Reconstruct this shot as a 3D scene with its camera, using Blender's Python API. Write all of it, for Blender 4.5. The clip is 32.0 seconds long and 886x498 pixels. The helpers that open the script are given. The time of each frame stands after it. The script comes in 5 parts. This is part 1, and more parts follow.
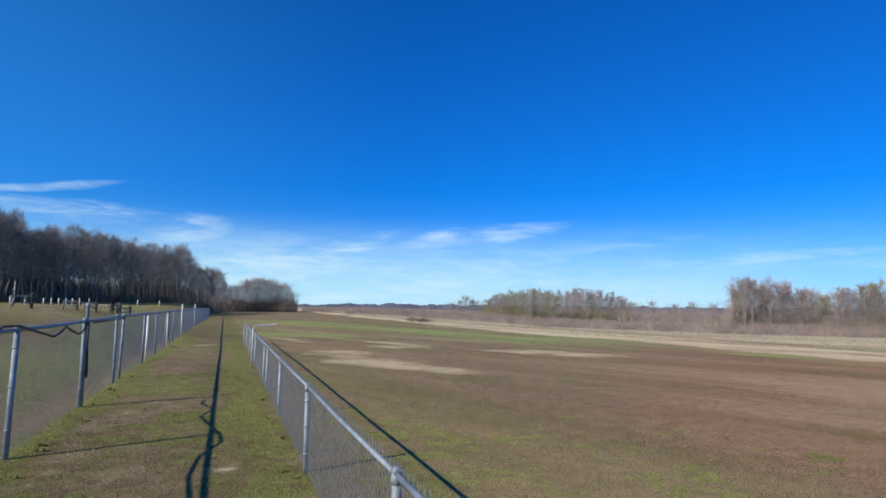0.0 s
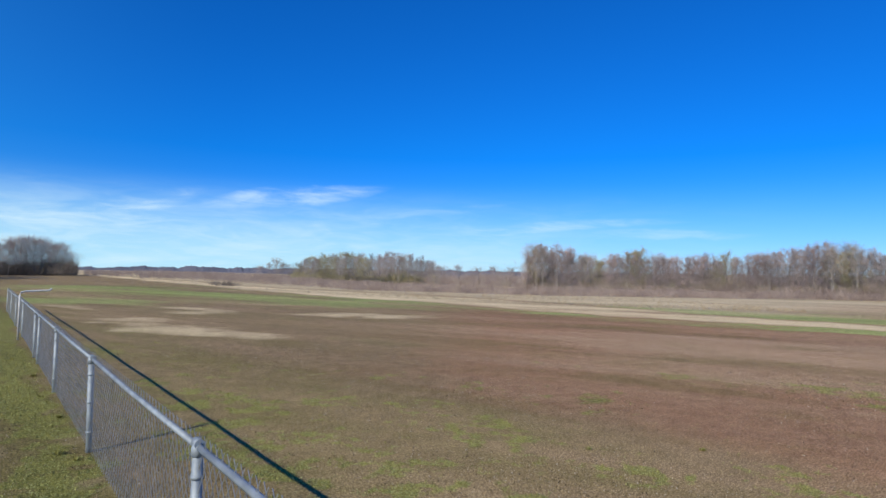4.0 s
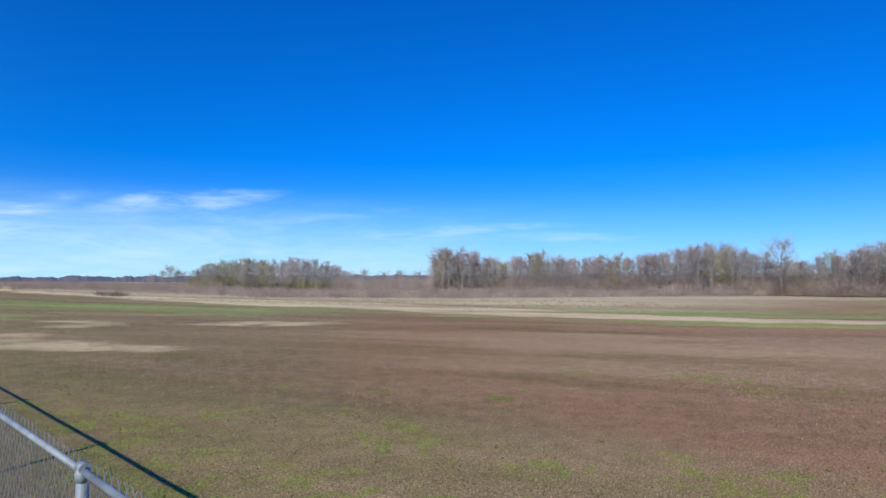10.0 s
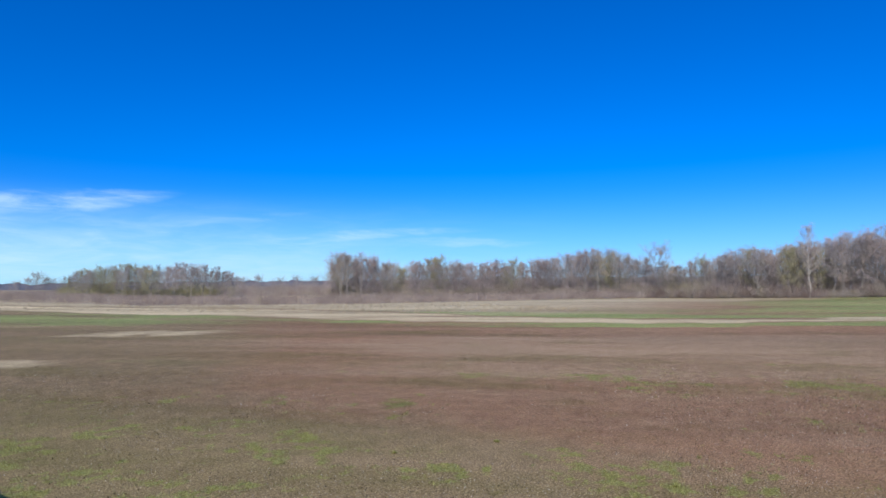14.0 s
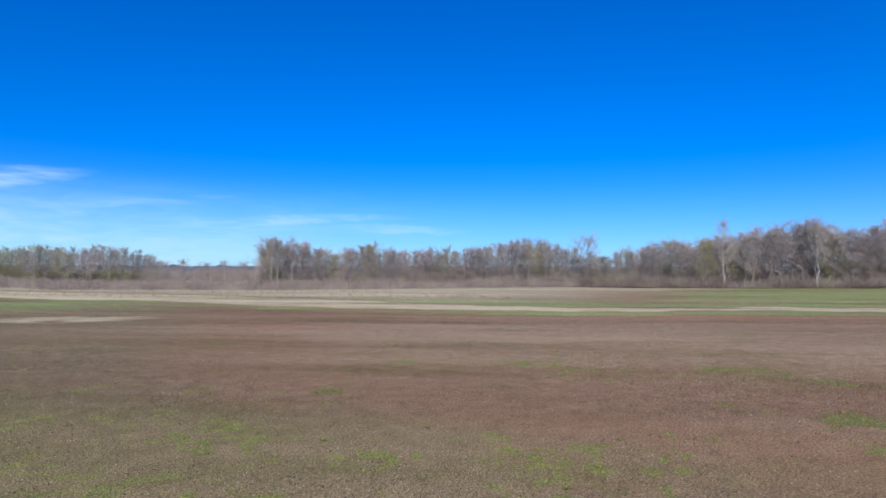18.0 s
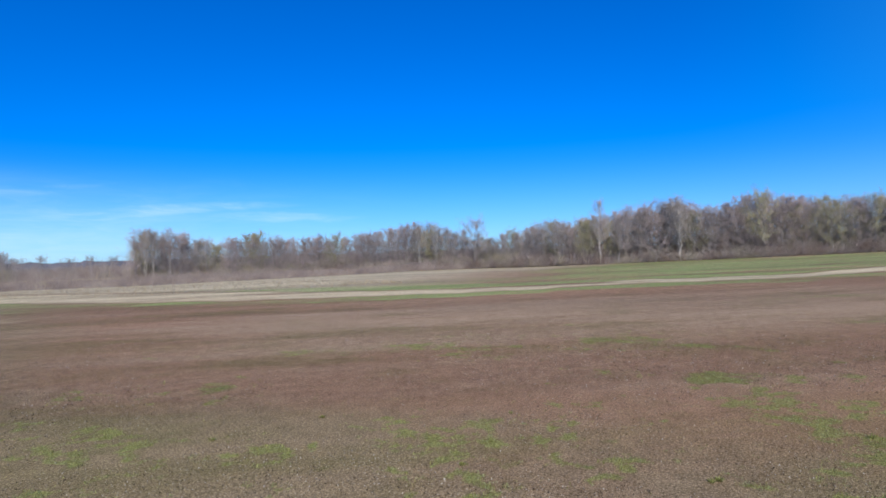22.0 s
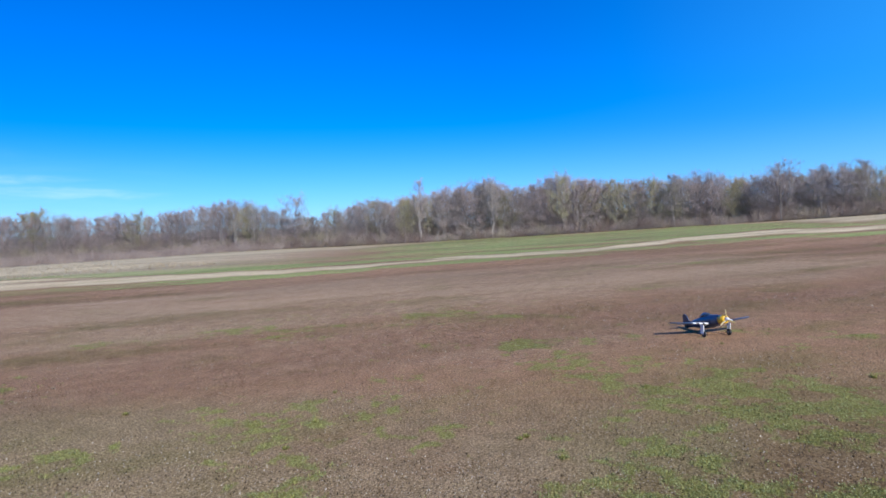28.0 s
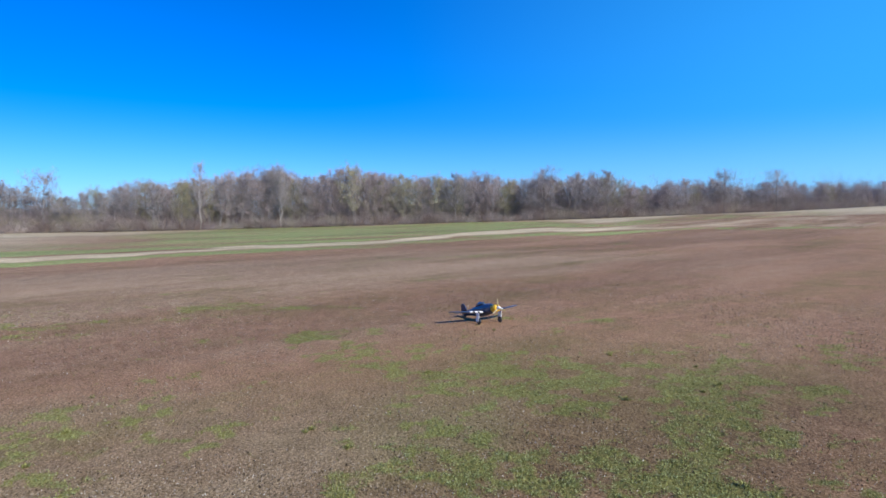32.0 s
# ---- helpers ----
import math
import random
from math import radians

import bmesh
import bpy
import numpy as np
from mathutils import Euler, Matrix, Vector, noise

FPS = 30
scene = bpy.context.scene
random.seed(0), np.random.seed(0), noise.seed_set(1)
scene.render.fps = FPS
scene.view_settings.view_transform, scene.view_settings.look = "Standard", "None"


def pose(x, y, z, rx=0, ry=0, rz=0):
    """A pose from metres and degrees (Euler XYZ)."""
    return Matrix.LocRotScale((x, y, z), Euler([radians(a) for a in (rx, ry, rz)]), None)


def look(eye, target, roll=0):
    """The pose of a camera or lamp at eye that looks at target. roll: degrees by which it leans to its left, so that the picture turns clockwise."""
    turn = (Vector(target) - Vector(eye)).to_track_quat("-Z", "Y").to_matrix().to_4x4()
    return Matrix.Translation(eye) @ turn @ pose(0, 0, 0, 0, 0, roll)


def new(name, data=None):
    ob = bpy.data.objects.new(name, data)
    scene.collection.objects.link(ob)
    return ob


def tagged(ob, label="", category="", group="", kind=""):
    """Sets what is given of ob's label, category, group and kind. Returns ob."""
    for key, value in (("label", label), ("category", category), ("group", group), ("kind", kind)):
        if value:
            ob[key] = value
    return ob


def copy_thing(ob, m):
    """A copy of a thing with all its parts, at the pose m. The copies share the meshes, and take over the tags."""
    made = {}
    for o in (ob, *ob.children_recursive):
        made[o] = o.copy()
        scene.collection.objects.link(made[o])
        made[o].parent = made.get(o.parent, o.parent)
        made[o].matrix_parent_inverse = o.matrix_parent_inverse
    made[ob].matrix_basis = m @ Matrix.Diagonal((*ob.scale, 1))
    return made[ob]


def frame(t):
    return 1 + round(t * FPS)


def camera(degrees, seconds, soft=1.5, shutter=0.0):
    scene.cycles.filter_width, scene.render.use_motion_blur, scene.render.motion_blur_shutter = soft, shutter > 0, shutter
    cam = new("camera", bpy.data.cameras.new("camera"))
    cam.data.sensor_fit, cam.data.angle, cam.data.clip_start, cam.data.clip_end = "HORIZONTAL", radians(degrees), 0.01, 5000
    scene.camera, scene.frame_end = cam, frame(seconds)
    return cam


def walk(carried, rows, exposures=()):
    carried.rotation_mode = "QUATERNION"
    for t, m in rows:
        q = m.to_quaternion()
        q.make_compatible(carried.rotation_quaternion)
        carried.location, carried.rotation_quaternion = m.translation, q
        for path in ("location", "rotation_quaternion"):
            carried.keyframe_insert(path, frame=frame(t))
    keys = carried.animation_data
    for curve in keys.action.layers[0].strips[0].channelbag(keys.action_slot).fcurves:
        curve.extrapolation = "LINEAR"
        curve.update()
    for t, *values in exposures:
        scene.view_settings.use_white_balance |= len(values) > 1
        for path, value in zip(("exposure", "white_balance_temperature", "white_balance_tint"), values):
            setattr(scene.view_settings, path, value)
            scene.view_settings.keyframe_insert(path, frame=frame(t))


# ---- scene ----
cam = camera(72.8, 32.0, soft=1.6)
EYE = (0.0, 0.0, 1.80)
# seconds, heading (left positive), pitch, lean
PATH = [
    (0, -0.04, 5.65, 1.05), (0.5, -1.22, 5.01, 0.28), (1, -2.83, 4.88, 0.69), (1.5, -3.91, 4.61, 1.30),
    (2, -6.73, 3.74, 0.98), (2.5, -9.80, 4.12, 0.79), (3, -12.53, 3.92, 0.69), (3.5, -15.29, 3.26, 0.83),
    (4, -17.79, 2.51, 1.07), (4.5, -20.29, 2.29, 0.69), (6.5, -22.83, 3.07, -0.36), (7, -23.74, 2.30, -0.07),
    (7.5, -24.13, 3.09, -0.55), (8, -24.70, 4.03, 0.56), (8.5, -25.08, 4.13, 0.55), (9, -25.20, 3.81, 0.61),
    (9.5, -25.76, 3.47, -0.31), (10, -26.70, 2.97, -0.07), (10.5, -27.08, 3.05, 0.29), (11, -27.53, 2.27, 0.00),
    (11.5, -28.44, 3.11, -0.28), (12, -29.23, 2.35, -0.10), (12.5, -30.62, 3.76, -0.56), (13, -31.46, 3.99, -0.46),
    (13.5, -32.42, 3.67, -0.42), (14, -36.33, 3.41, -0.50), (14.5, -35.49, 2.10, 1.11), (15, -37.59, 2.10, 2.23),
    (15.5, -38.68, 2.62, 1.47), (17.5, -41.36, 2.33, 1.40), (18, -42.63, 2.20, 0.23), (18.5, -43.13, 3.53, 0.30),
    (19, -43.72, 3.01, 0.40), (19.5, -46.93, 1.04, -2.48), (20, -46.42, 1.51, -1.41), (20.5, -48.24, 1.12, -0.92),
    (21, -49.68, 0.71, -1.60), (21.5, -50.48, 0.86, -0.79), (22, -53.02, 0.62, -1.94), (22.5, -50.19, 1.91, -0.90),
    (23, -53.19, 0.72, -1.35), (23.5, -52.15, 4.12, 1.31), (24, -55.23, 1.18, 2.02), (24.5, -56.34, 1.96, 1.40),
    (25, -56.80, 1.31, 2.44), (25.5, -59.19, 0.40, 0.48), (27.5, -66.52, -1.38, -1.48), (28, -69.73, -2.03, -2.38),
    (28.5, -72.16, -1.44, -1.99), (29, -73.23, -1.08, -1.83), (29.5, -75.55, -2.16, -2.13), (30, -79.63, -3.09, 0.81),
    (30.5, -78.70, -1.14, 1.30), (30.7, -76.09, 0.41, 1.25), (30.9, -82.49, -1.60, -0.48), (31, -91.20, -3.35, -0.85),
    (31.1, -102.80, -4.95, -2.5), (31.2, -114.20, -6.55, -4.7), (31.3, -118.14, -7.31, -5.99), (31.4, -113.74, -6.46, -5.56),
    (31.5, -103.72, -3.19, -3.34), (31.7, -91.65, -2.72, 1.13), (32, -89.60, -3.31, -0.21),
]


def heading(yaw, pitch):
    a, b = radians(yaw), radians(pitch)
    return Vector((-math.sin(a) * math.cos(b), math.cos(a) * math.cos(b), math.sin(b)))


walk(cam, [(t, look(EYE, Vector(EYE) + heading(y, p), r)) for t, y, p, r in PATH],
     exposures=[(0, 0.12, 6900, 10), (4, 0.13, 6900, 10), (9, 0.12, 6650, 10), (14, 0.12, 6420, 9), (19, 0.10, 6380, 9), (24, 0.12, 6280, 9), (25, 0.30, 6300, 9), (28, 0.27, 6150, 9), (31, 0.24, 6150, 9), (31.3, 0.18, 6400, 9), (32, 0.27, 6170, 9)])

# ---- sky and sun ----
SUN_ELEV, SUN_AZ = 32.0, 131.0
world = bpy.data.worlds.new("sky")
scene.world = world
world.use_nodes = True
wn, wl = world.node_tree.nodes, world.node_tree.links
wn.clear()
sky = wn.new("ShaderNodeTexSky")
sky.sky_type, sky.sun_disc = "NISHITA", False
sky.sun_elevation, sky.sun_rotation = radians(SUN_ELEV), radians(-SUN_AZ)
sky.altitude, sky.air_density, sky.dust_density, sky.ozone_density = 150, 1.0, 0.0, 3.0
sat = wn.new("ShaderNodeHueSaturation")
sat.inputs["Saturation"].default_value, sat.inputs["Value"].default_value = 1.14, 0.98
tint = wn.new("ShaderNodeMix")
tint.data_type, tint.blend_type = "RGBA", "MULTIPLY"
tint.inputs["Factor"].default_value = 1.0
tint.inputs["B"].default_value = (0.42, 0.71, 1.36, 1)
wl.new(sky.outputs[0], tint.inputs["A"])
wl.new(tint.outputs["Result"], sat.inputs["Color"])
coord = wn.new("ShaderNodeTexCoord")
sep = wn.new("ShaderNodeSeparateXYZ")
wl.new(coord.outputs["Generated"], sep.inputs[0])


def wmath(op, a, b=None, clamp=False):
    n = wn.new("ShaderNodeMath")
    n.operation, n.use_clamp = op, clamp
    for i, v in enumerate((a, b)):
        if v is None:
            continue
        if isinstance(v, (int, float)):
            n.inputs[i].default_value = v
        else:
            wl.new(v, n.inputs[i])
    return n.outputs[0]


def wramp(v, lo, hi):
    n = wn.new("ShaderNodeMapRange")
    n.interpolation_type = "SMOOTHSTEP"
    n.inputs["From Min"].default_value, n.inputs["From Max"].default_value = lo, hi
    wl.new(v, n.inputs["Value"])
    return n.outputs[0]


# thin cirrus low in the north-west, by bearing and height
bearing = wmath("ARCTAN2", wmath("MULTIPLY", sep.outputs["X"], -1.0), sep.outputs["Y"])
height = wmath("ARCSINE", sep.outputs["Z"])
flat = wn.new("ShaderNodeCombineXYZ")
wl.new(bearing, flat.inputs["X"])
wl.new(height, flat.inputs["Y"])


def fibres(scale, turn, place, rough, distortion):
    """Noise drawn out along the wind, over bearing and height."""
    m = wn.new("ShaderNodeMapping")
    m.inputs["Location"].default_value, m.inputs["Rotation"].default_value, m.inputs["Scale"].default_value = (*place, 0), (0, 0, turn), (*scale, 1)
    wl.new(flat.outputs[0], m.inputs["Vector"])
    t = wn.new("ShaderNodeTexNoise")
    t.inputs["Scale"].default_value, t.inputs["Detail"].default_value = 1.0, 8
    t.inputs["Roughness"].default_value, t.inputs["Distortion"].default_value = rough, distortion
    wl.new(m.outputs[0], t.inputs["Vector"])
    return t.outputs["Fac"]


wisps = fibres((5.0, 26.0), 0.18, (0.35, 0.2), 0.58, 0.6)
shreds = fibres((11.0, 60.0), 0.22, (1.7, 0.9), 0.62, 0.9)
sway = fibres((3.2, 9.0), 0.0, (4.1, 2.6), 0.55, 0.3)
west = wramp(bearing, -0.95, 0.15)
threads = wmath("ADD", wmath("MULTIPLY", wramp(wisps, 0.40, 0.68), 0.6), wmath("MULTIPLY", wramp(shreds, 0.38, 0.70), 0.4))
# single streaks: bearing, height, half length, half thickness (degrees), rise along the bearing, strength
STREAKS = [(-3.4, 6.85, 6.8, 0.85, -0.16, 0.85), (11.0, 5.1, 5.5, 1.0, -0.26, 0.95), (23.0, 6.2, 3.0, 1.1, -0.12, 0.95), (32.0, 7.1, 6.0, 0.75, 0.02, 0.8), (35.0, 8.8, 5.5, 0.35, -0.16, 0.6),
           (14.0, 3.0, 12.0, 2.2, -0.05, 0.95), (-6.0, 4.0, 7.0, 0.45, -0.17, 0.55), (-26.0, 4.2, 11.0, 0.42, -0.06, 0.6), (6.5, 3.2, 5.0, 0.6, -0.25, 0.6), (-38.0, 4.0, 6.0, 0.3, -0.03, 0.4), (-14.0, 5.5, 8.0, 0.35, -0.10, 0.35)]
cirrus = wmath("MULTIPLY", wmath("MULTIPLY", wramp(height, 0.15, 0.03), west), wmath("MULTIPLY", threads, 0.92))
for b0, h0, long, thick, rise, strength in STREAKS:
    du = wmath("ADD", bearing, -radians(b0))
    dv = wmath("ADD", wmath("ADD", height, -radians(h0)), wmath("ADD", wmath("MULTIPLY", du, -rise), wmath("MULTIPLY", wmath("ADD", sway, -0.5), 0.05)))
    off = wmath("ADD", wmath("POWER", wmath("ABSOLUTE", wmath("MULTIPLY", du, 1 / radians(long))), 2.0), wmath("POWER", wmath("ABSOLUTE", wmath("MULTIPLY", dv, 1 / radians(thick))), 2.0))
    body = wmath("MULTIPLY", wramp(off, 2.2, 0.0), wmath("ADD", wmath("MULTIPLY", threads, 1.1), 0.06))
    cirrus = wmath("MAXIMUM", cirrus, wmath("MULTIPLY", body, strength))
south = wramp(bearing, -1.25, -2.35)
veil = wmath("MULTIPLY", wramp(height, 0.16, 0.0), wmath("ADD", wmath("ADD", wmath("MULTIPLY", west, 0.66), 0.18), wmath("MULTIPLY", south, 0.34)))
glow = wmath("MULTIPLY", wramp(height, 0.9, 0.05), wmath("MAXIMUM", wmath("MULTIPLY", south, 0.92), wmath("MULTIPLY", wramp(bearing, 0.0, 0.75), 0.26)))
mixg = wn.new("ShaderNodeMix")
mixg.data_type = "RGBA"
mixg.inputs["B"].default_value = (0.55, 3.9, 9.2, 1)
wl.new(glow, mixg.inputs["Factor"])
wl.new(sat.outputs[0], mixg.inputs["A"])
mixv = wn.new("ShaderNodeMix")
mixv.data_type = "RGBA"
mixv.inputs["B"].default_value = (4.3, 7.7, 10.0, 1)
wl.new(veil, mixv.inputs["Factor"])
wl.new(mixg.outputs["Result"], mixv.inputs["A"])
mixc = wn.new("ShaderNodeMix")
mixc.data_type = "RGBA"
mixc.inputs["B"].default_value = (6.1, 8.3, 9.9, 1)
wl.new(wmath("MULTIPLY", cirrus, 0.8), mixc.inputs["Factor"])
wl.new(mixv.outputs["Result"], mixc.inputs["A"])
bg = wn.new("ShaderNodeBackground")
bg.inputs["Strength"].default_value = 0.10
wl.new(mixc.outputs["Result"], bg.inputs["Color"])
wo = wn.new("ShaderNodeOutputWorld")
wl.new(bg.outputs[0], wo.inputs["Surface"])

sun = new("sun", bpy.data.lights.new("sun", "SUN"))
sun.data.energy, sun.data.angle, sun.data.color = 4.7, radians(0.53), (1.0, 0.93, 0.82)
sun.matrix_world = look((0, 0, 60), Vector((0, 0, 60)) - heading(SUN_AZ, SUN_ELEV))


# ---- materials ----
def material(name, colors, scale=4.0, rough=0.8, metal=0.0, bump=0.0, bump_scale=40.0, detail=6, spread=(0.35, 0.65), per_object=0.0, space="Object"):
    """Noise between two or three base colours, fine relief, and a slight change of value from object to object."""
    m = bpy.data.materials.new(name)
    m.use_nodes = True
    n, l = m.node_tree.nodes, m.node_tree.links
    b = n["Principled BSDF"]
    b.inputs["Roughness"].default_value, b.inputs["Metallic"].default_value = rough, metal
    tc = n.new("ShaderNodeTexCoord")
    nz = n.new("ShaderNodeTexNoise")
    nz.inputs["Scale"].default_value, nz.inputs["Detail"].default_value = scale, detail
    l.new(tc.outputs[space], nz.inputs["Vector"])
    ramp = n.new("ShaderNodeValToRGB")
    ramp.color_ramp.elements[0].position, ramp.color_ramp.elements[1].position = spread
    ramp.color_ramp.elements[0].color, ramp.color_ramp.elements[1].color = (*colors[0], 1), (*colors[-1], 1)
    if len(colors) == 3:
        ramp.color_ramp.elements.new(sum(spread) / 2).color = (*colors[1], 1)
    l.new(nz.outputs["Fac"], ramp.inputs["Fac"])
    out = ramp.outputs["Color"]
    if per_object:
        info = n.new("ShaderNodeObjectInfo")
        mr = n.new("ShaderNodeMapRange")
        mr.inputs["To Min"].default_value, mr.inputs["To Max"].default_value = 1 - per_object, 1 + per_object
        l.new(info.outputs["Random"], mr.inputs["Value"])
        hs = n.new("ShaderNodeHueSaturation")
        l.new(mr.outputs[0], hs.inputs["Value"])
        l.new(out, hs.inputs["Color"])
        out = hs.outputs["Color"]
    l.new(out, b.inputs["Base Color"])
    if bump:
        nb = n.new("ShaderNodeTexNoise")
        nb.inputs["Scale"].default_value, nb.inputs["Detail"].default_value = bump_scale, 4
        l.new(tc.outputs[space], nb.inputs["Vector"])
        bp = n.new("ShaderNodeBump")
        bp.inputs["Strength"].default_value, bp.inputs["Distance"].default_value = bump, 0.02
        l.new(nb.outputs["Fac"], bp.inputs["Height"])
        l.new(bp.outputs["Normal"], b.inputs["Normal"])
    return m


galv = material("galvanised_steel", [(0.185, 0.226, 0.262), (0.285, 0.342, 0.385)], 9, 0.62, 0.25, 0.15, 60)
wire_mat = material("galvanised_wire", [(0.21, 0.23, 0.25), (0.33, 0.35, 0.375)], 7, 0.6, 0.25)
cable_mat = material("black_rubber", [(0.012, 0.012, 0.014), (0.03, 0.03, 0.033)], 20, 0.6)
white_paint = material("white_paint", [(0.66, 0.66, 0.64), (0.82, 0.82, 0.8)], 6, 0.5, 0, 0.1)
grey_wood = material("weathered_wood", [(0.14, 0.125, 0.105), (0.33, 0.31, 0.27)], 7, 0.85, 0, 0.5, 30)
bark_grey = material("grey_bark", [(0.13, 0.115, 0.107), (0.29, 0.265, 0.248)], 2.5, 0.9, 0, 0.6, 12, per_object=0.25)
bark_pale = material("pale_bark", [(0.27, 0.245, 0.215), (0.50, 0.47, 0.43)], 1.6, 0.85, 0, 0.3, 12, per_object=0.15)
twig_grey = material("grey_twigs", [(0.20, 0.178, 0.178), (0.39, 0.355, 0.35)], 0.9, 0.9, per_object=0.22)
bark_dark = material("dark_bark", [(0.15, 0.137, 0.13), (0.36, 0.33, 0.31)], 2.5, 0.9, 0, 0.6, 12, per_object=0.25)
twig_slim = material("dark_grey_twigs", [(0.13, 0.124, 0.126), (0.25, 0.236, 0.238)], 0.9, 0.9, per_object=0.25)
twig_red = material("budding_red_brown_twigs", [(0.235, 0.187, 0.18), (0.395, 0.33, 0.32)], 0.9, 0.9, per_object=0.22)
twig_green = material("budding_green_twigs", [(0.215, 0.198, 0.118), (0.36, 0.335, 0.20)], 0.9, 0.9, per_object=0.2)
twig_pale = material("pale_twigs", [(0.24, 0.205, 0.185), (0.40, 0.36, 0.335)], 0.9, 0.9, per_object=0.15)


# ---- helpers of this scene ----
def part(name, bm, mat, parent=None, label=""):
    """Links a bmesh (or a ready mesh) as one mesh object, under a thing or a part."""
    if isinstance(bm, bmesh.types.BMesh):
        me = bpy.data.meshes.new(name)
        bm.to_mesh(me)
        bm.free()
    else:
        me = bm
    if mat is not None and not me.materials:
        me.materials.append(mat)
    ob = new(name, me)
    if parent is not None:
        ob.parent = parent
    if label:
        ob["label"] = label
    return ob


def thing(name, label, category, m=None, group="", kind=""):
    ob = new(name)
    ob.empty_display_size = 0.3
    if m is not None:
        ob.matrix_basis = m
    return tagged(ob, label, category, group, kind)


def add_box(bm, size, m, bevel=0.0):
    r = bmesh.ops.create_cube(bm, size=1.0, matrix=m @ Matrix.Diagonal((*size, 1)))
    if bevel:
        edges = list({e for v in r["verts"] for e in v.link_edges})
        bmesh.ops.bevel(bm, geom=edges, offset=bevel, segments=2, affect="EDGES", profile=0.6)


def box(size, m=Matrix(), bevel=0.0):
    bm = bmesh.new()
    add_box(bm, size, m, bevel)
    return bm


def tube(points, radius, sides=8, cap=True):
    """A round bar along points; radius is one number or one for each point."""
    bm = bmesh.new()
    add_tube(bm, points, radius, sides, cap)
    return bm


def add_tube(bm, points, radius, sides=8, cap=True):
    pts = [Vector(p) for p in points]
    rad = radius if isinstance(radius, (list, tuple)) else [radius] * len(pts)
    rings = []
    for i, p in enumerate(pts):
        d = (pts[min(i + 1, len(pts) - 1)] - pts[max(i - 1, 0)]).normalized()
        a = d.orthogonal() if abs(d.z) > 0.99 else d.cross(Vector((0, 0, 1)))
        a.normalize()
        b = d.cross(a)
        rings.append([bm.verts.new(p + (a * math.cos(k * math.tau / sides) + b * math.sin(k * math.tau / sides)) * rad[i]) for k in range(sides)])
    for r0, r1 in zip(rings, rings[1:]):
        for k in range(sides):
            f = bm.faces.new((r0[k], r0[(k + 1) % sides], r1[(k + 1) % sides], r1[k]))
            f.smooth = True
    if cap:
        bm.faces.new(rings[0][::-1])
        bm.faces.new(rings[-1])


def loft(sections, sides):
    """Skin over closed sections, each a list of points, with both ends closed."""
    bm = bmesh.new()
    rings = [[bm.verts.new(p) for p in s] for s in sections]
    for r0, r1 in zip(rings, rings[1:]):
        for k in range(sides):
            f = bm.faces.new((r0[k], r0[(k + 1) % sides], r1[(k + 1) % sides], r1[k]))
            f.smooth = True
    bm.faces.new(rings[0][::-1])
    bm.faces.new(rings[-1])
    bmesh.ops.recalc_face_normals(bm, faces=bm.faces)
    return bm


def mesh_of(name, verts, faces, mat=None):
    me = bpy.data.meshes.new(name)
    me.from_pydata(verts, [], faces)
    me.update()
    if mat is not None:
        me.materials.append(mat)
    return me


# ---- the lie of the land ----
def smooth(u):
    u = np.clip(u, 0, 1)
    return u * u * (3 - 2 * u)


def grain_noise(x, y, size, seed, octaves=4):
    """Smooth value noise in 0..1 over the plan, its largest lumps about size metres across."""
    out, amp, total = 0.0, 1.0, 0.0
    rng = np.random.default_rng(seed)
    for k in range(octaves):
        u, v = np.asarray(x) / size + rng.uniform(0, 99), np.asarray(y) / size + rng.uniform(0, 99)
        i, j = np.floor(u).astype(np.int64), np.floor(v).astype(np.int64)
        fu, fv = smooth(u - i), smooth(v - j)

        def cell(a, b):
            h = (a * 73856093 ^ b * 19349663 ^ (seed + k) * 83492791) & 0x7FFFFFFF
            h = (h ^ (h >> 13)) * 1274126177 & 0x7FFFFFFF
            return ((h ^ (h >> 16)) & 0xFFFF) / 65535.0
        top = cell(i, j) * (1 - fu) + cell(i + 1, j) * fu
        low = cell(i, j + 1) * (1 - fu) + cell(i + 1, j + 1) * fu
        out = out + amp * (top * (1 - fv) + low * fv)
        total += amp
        amp, size = amp * 0.6, size * 0.47
    return np.clip((out / total - 0.5) * 1.5 + 0.5, 0, 1)


# bearing and rise of the ground at 140 m round the field (bearings run left-positive)
LAND_AZ = np.array([-180, -152, -140, -126, -119, -112, -105, -98, -91, -84, -77, -70, -60, -49, -28, -10, -5.6, 6.7, 20, 44.5, 180.0])
LAND_Z = np.array([1.2, 1.4, 2.8, 3.3, 2.2, 1.4, 0.6, 0.0, -0.5, -1.0, -1.4, -1.7, -2.0, -1.8, -2.4, -2.1, -1.3, -0.2, -0.5, -1.5, 0.4])
FENCE_AZ = 19.7
FN = Vector((math.cos(radians(FENCE_AZ)), math.sin(radians(FENCE_AZ)), 0))   # across the flight line, towards the field
FD = Vector((-math.sin(radians(FENCE_AZ)), math.cos(radians(FENCE_AZ)), 0))  # along it
TALL_OFF, LOW_OFF = -2.27, 0.91


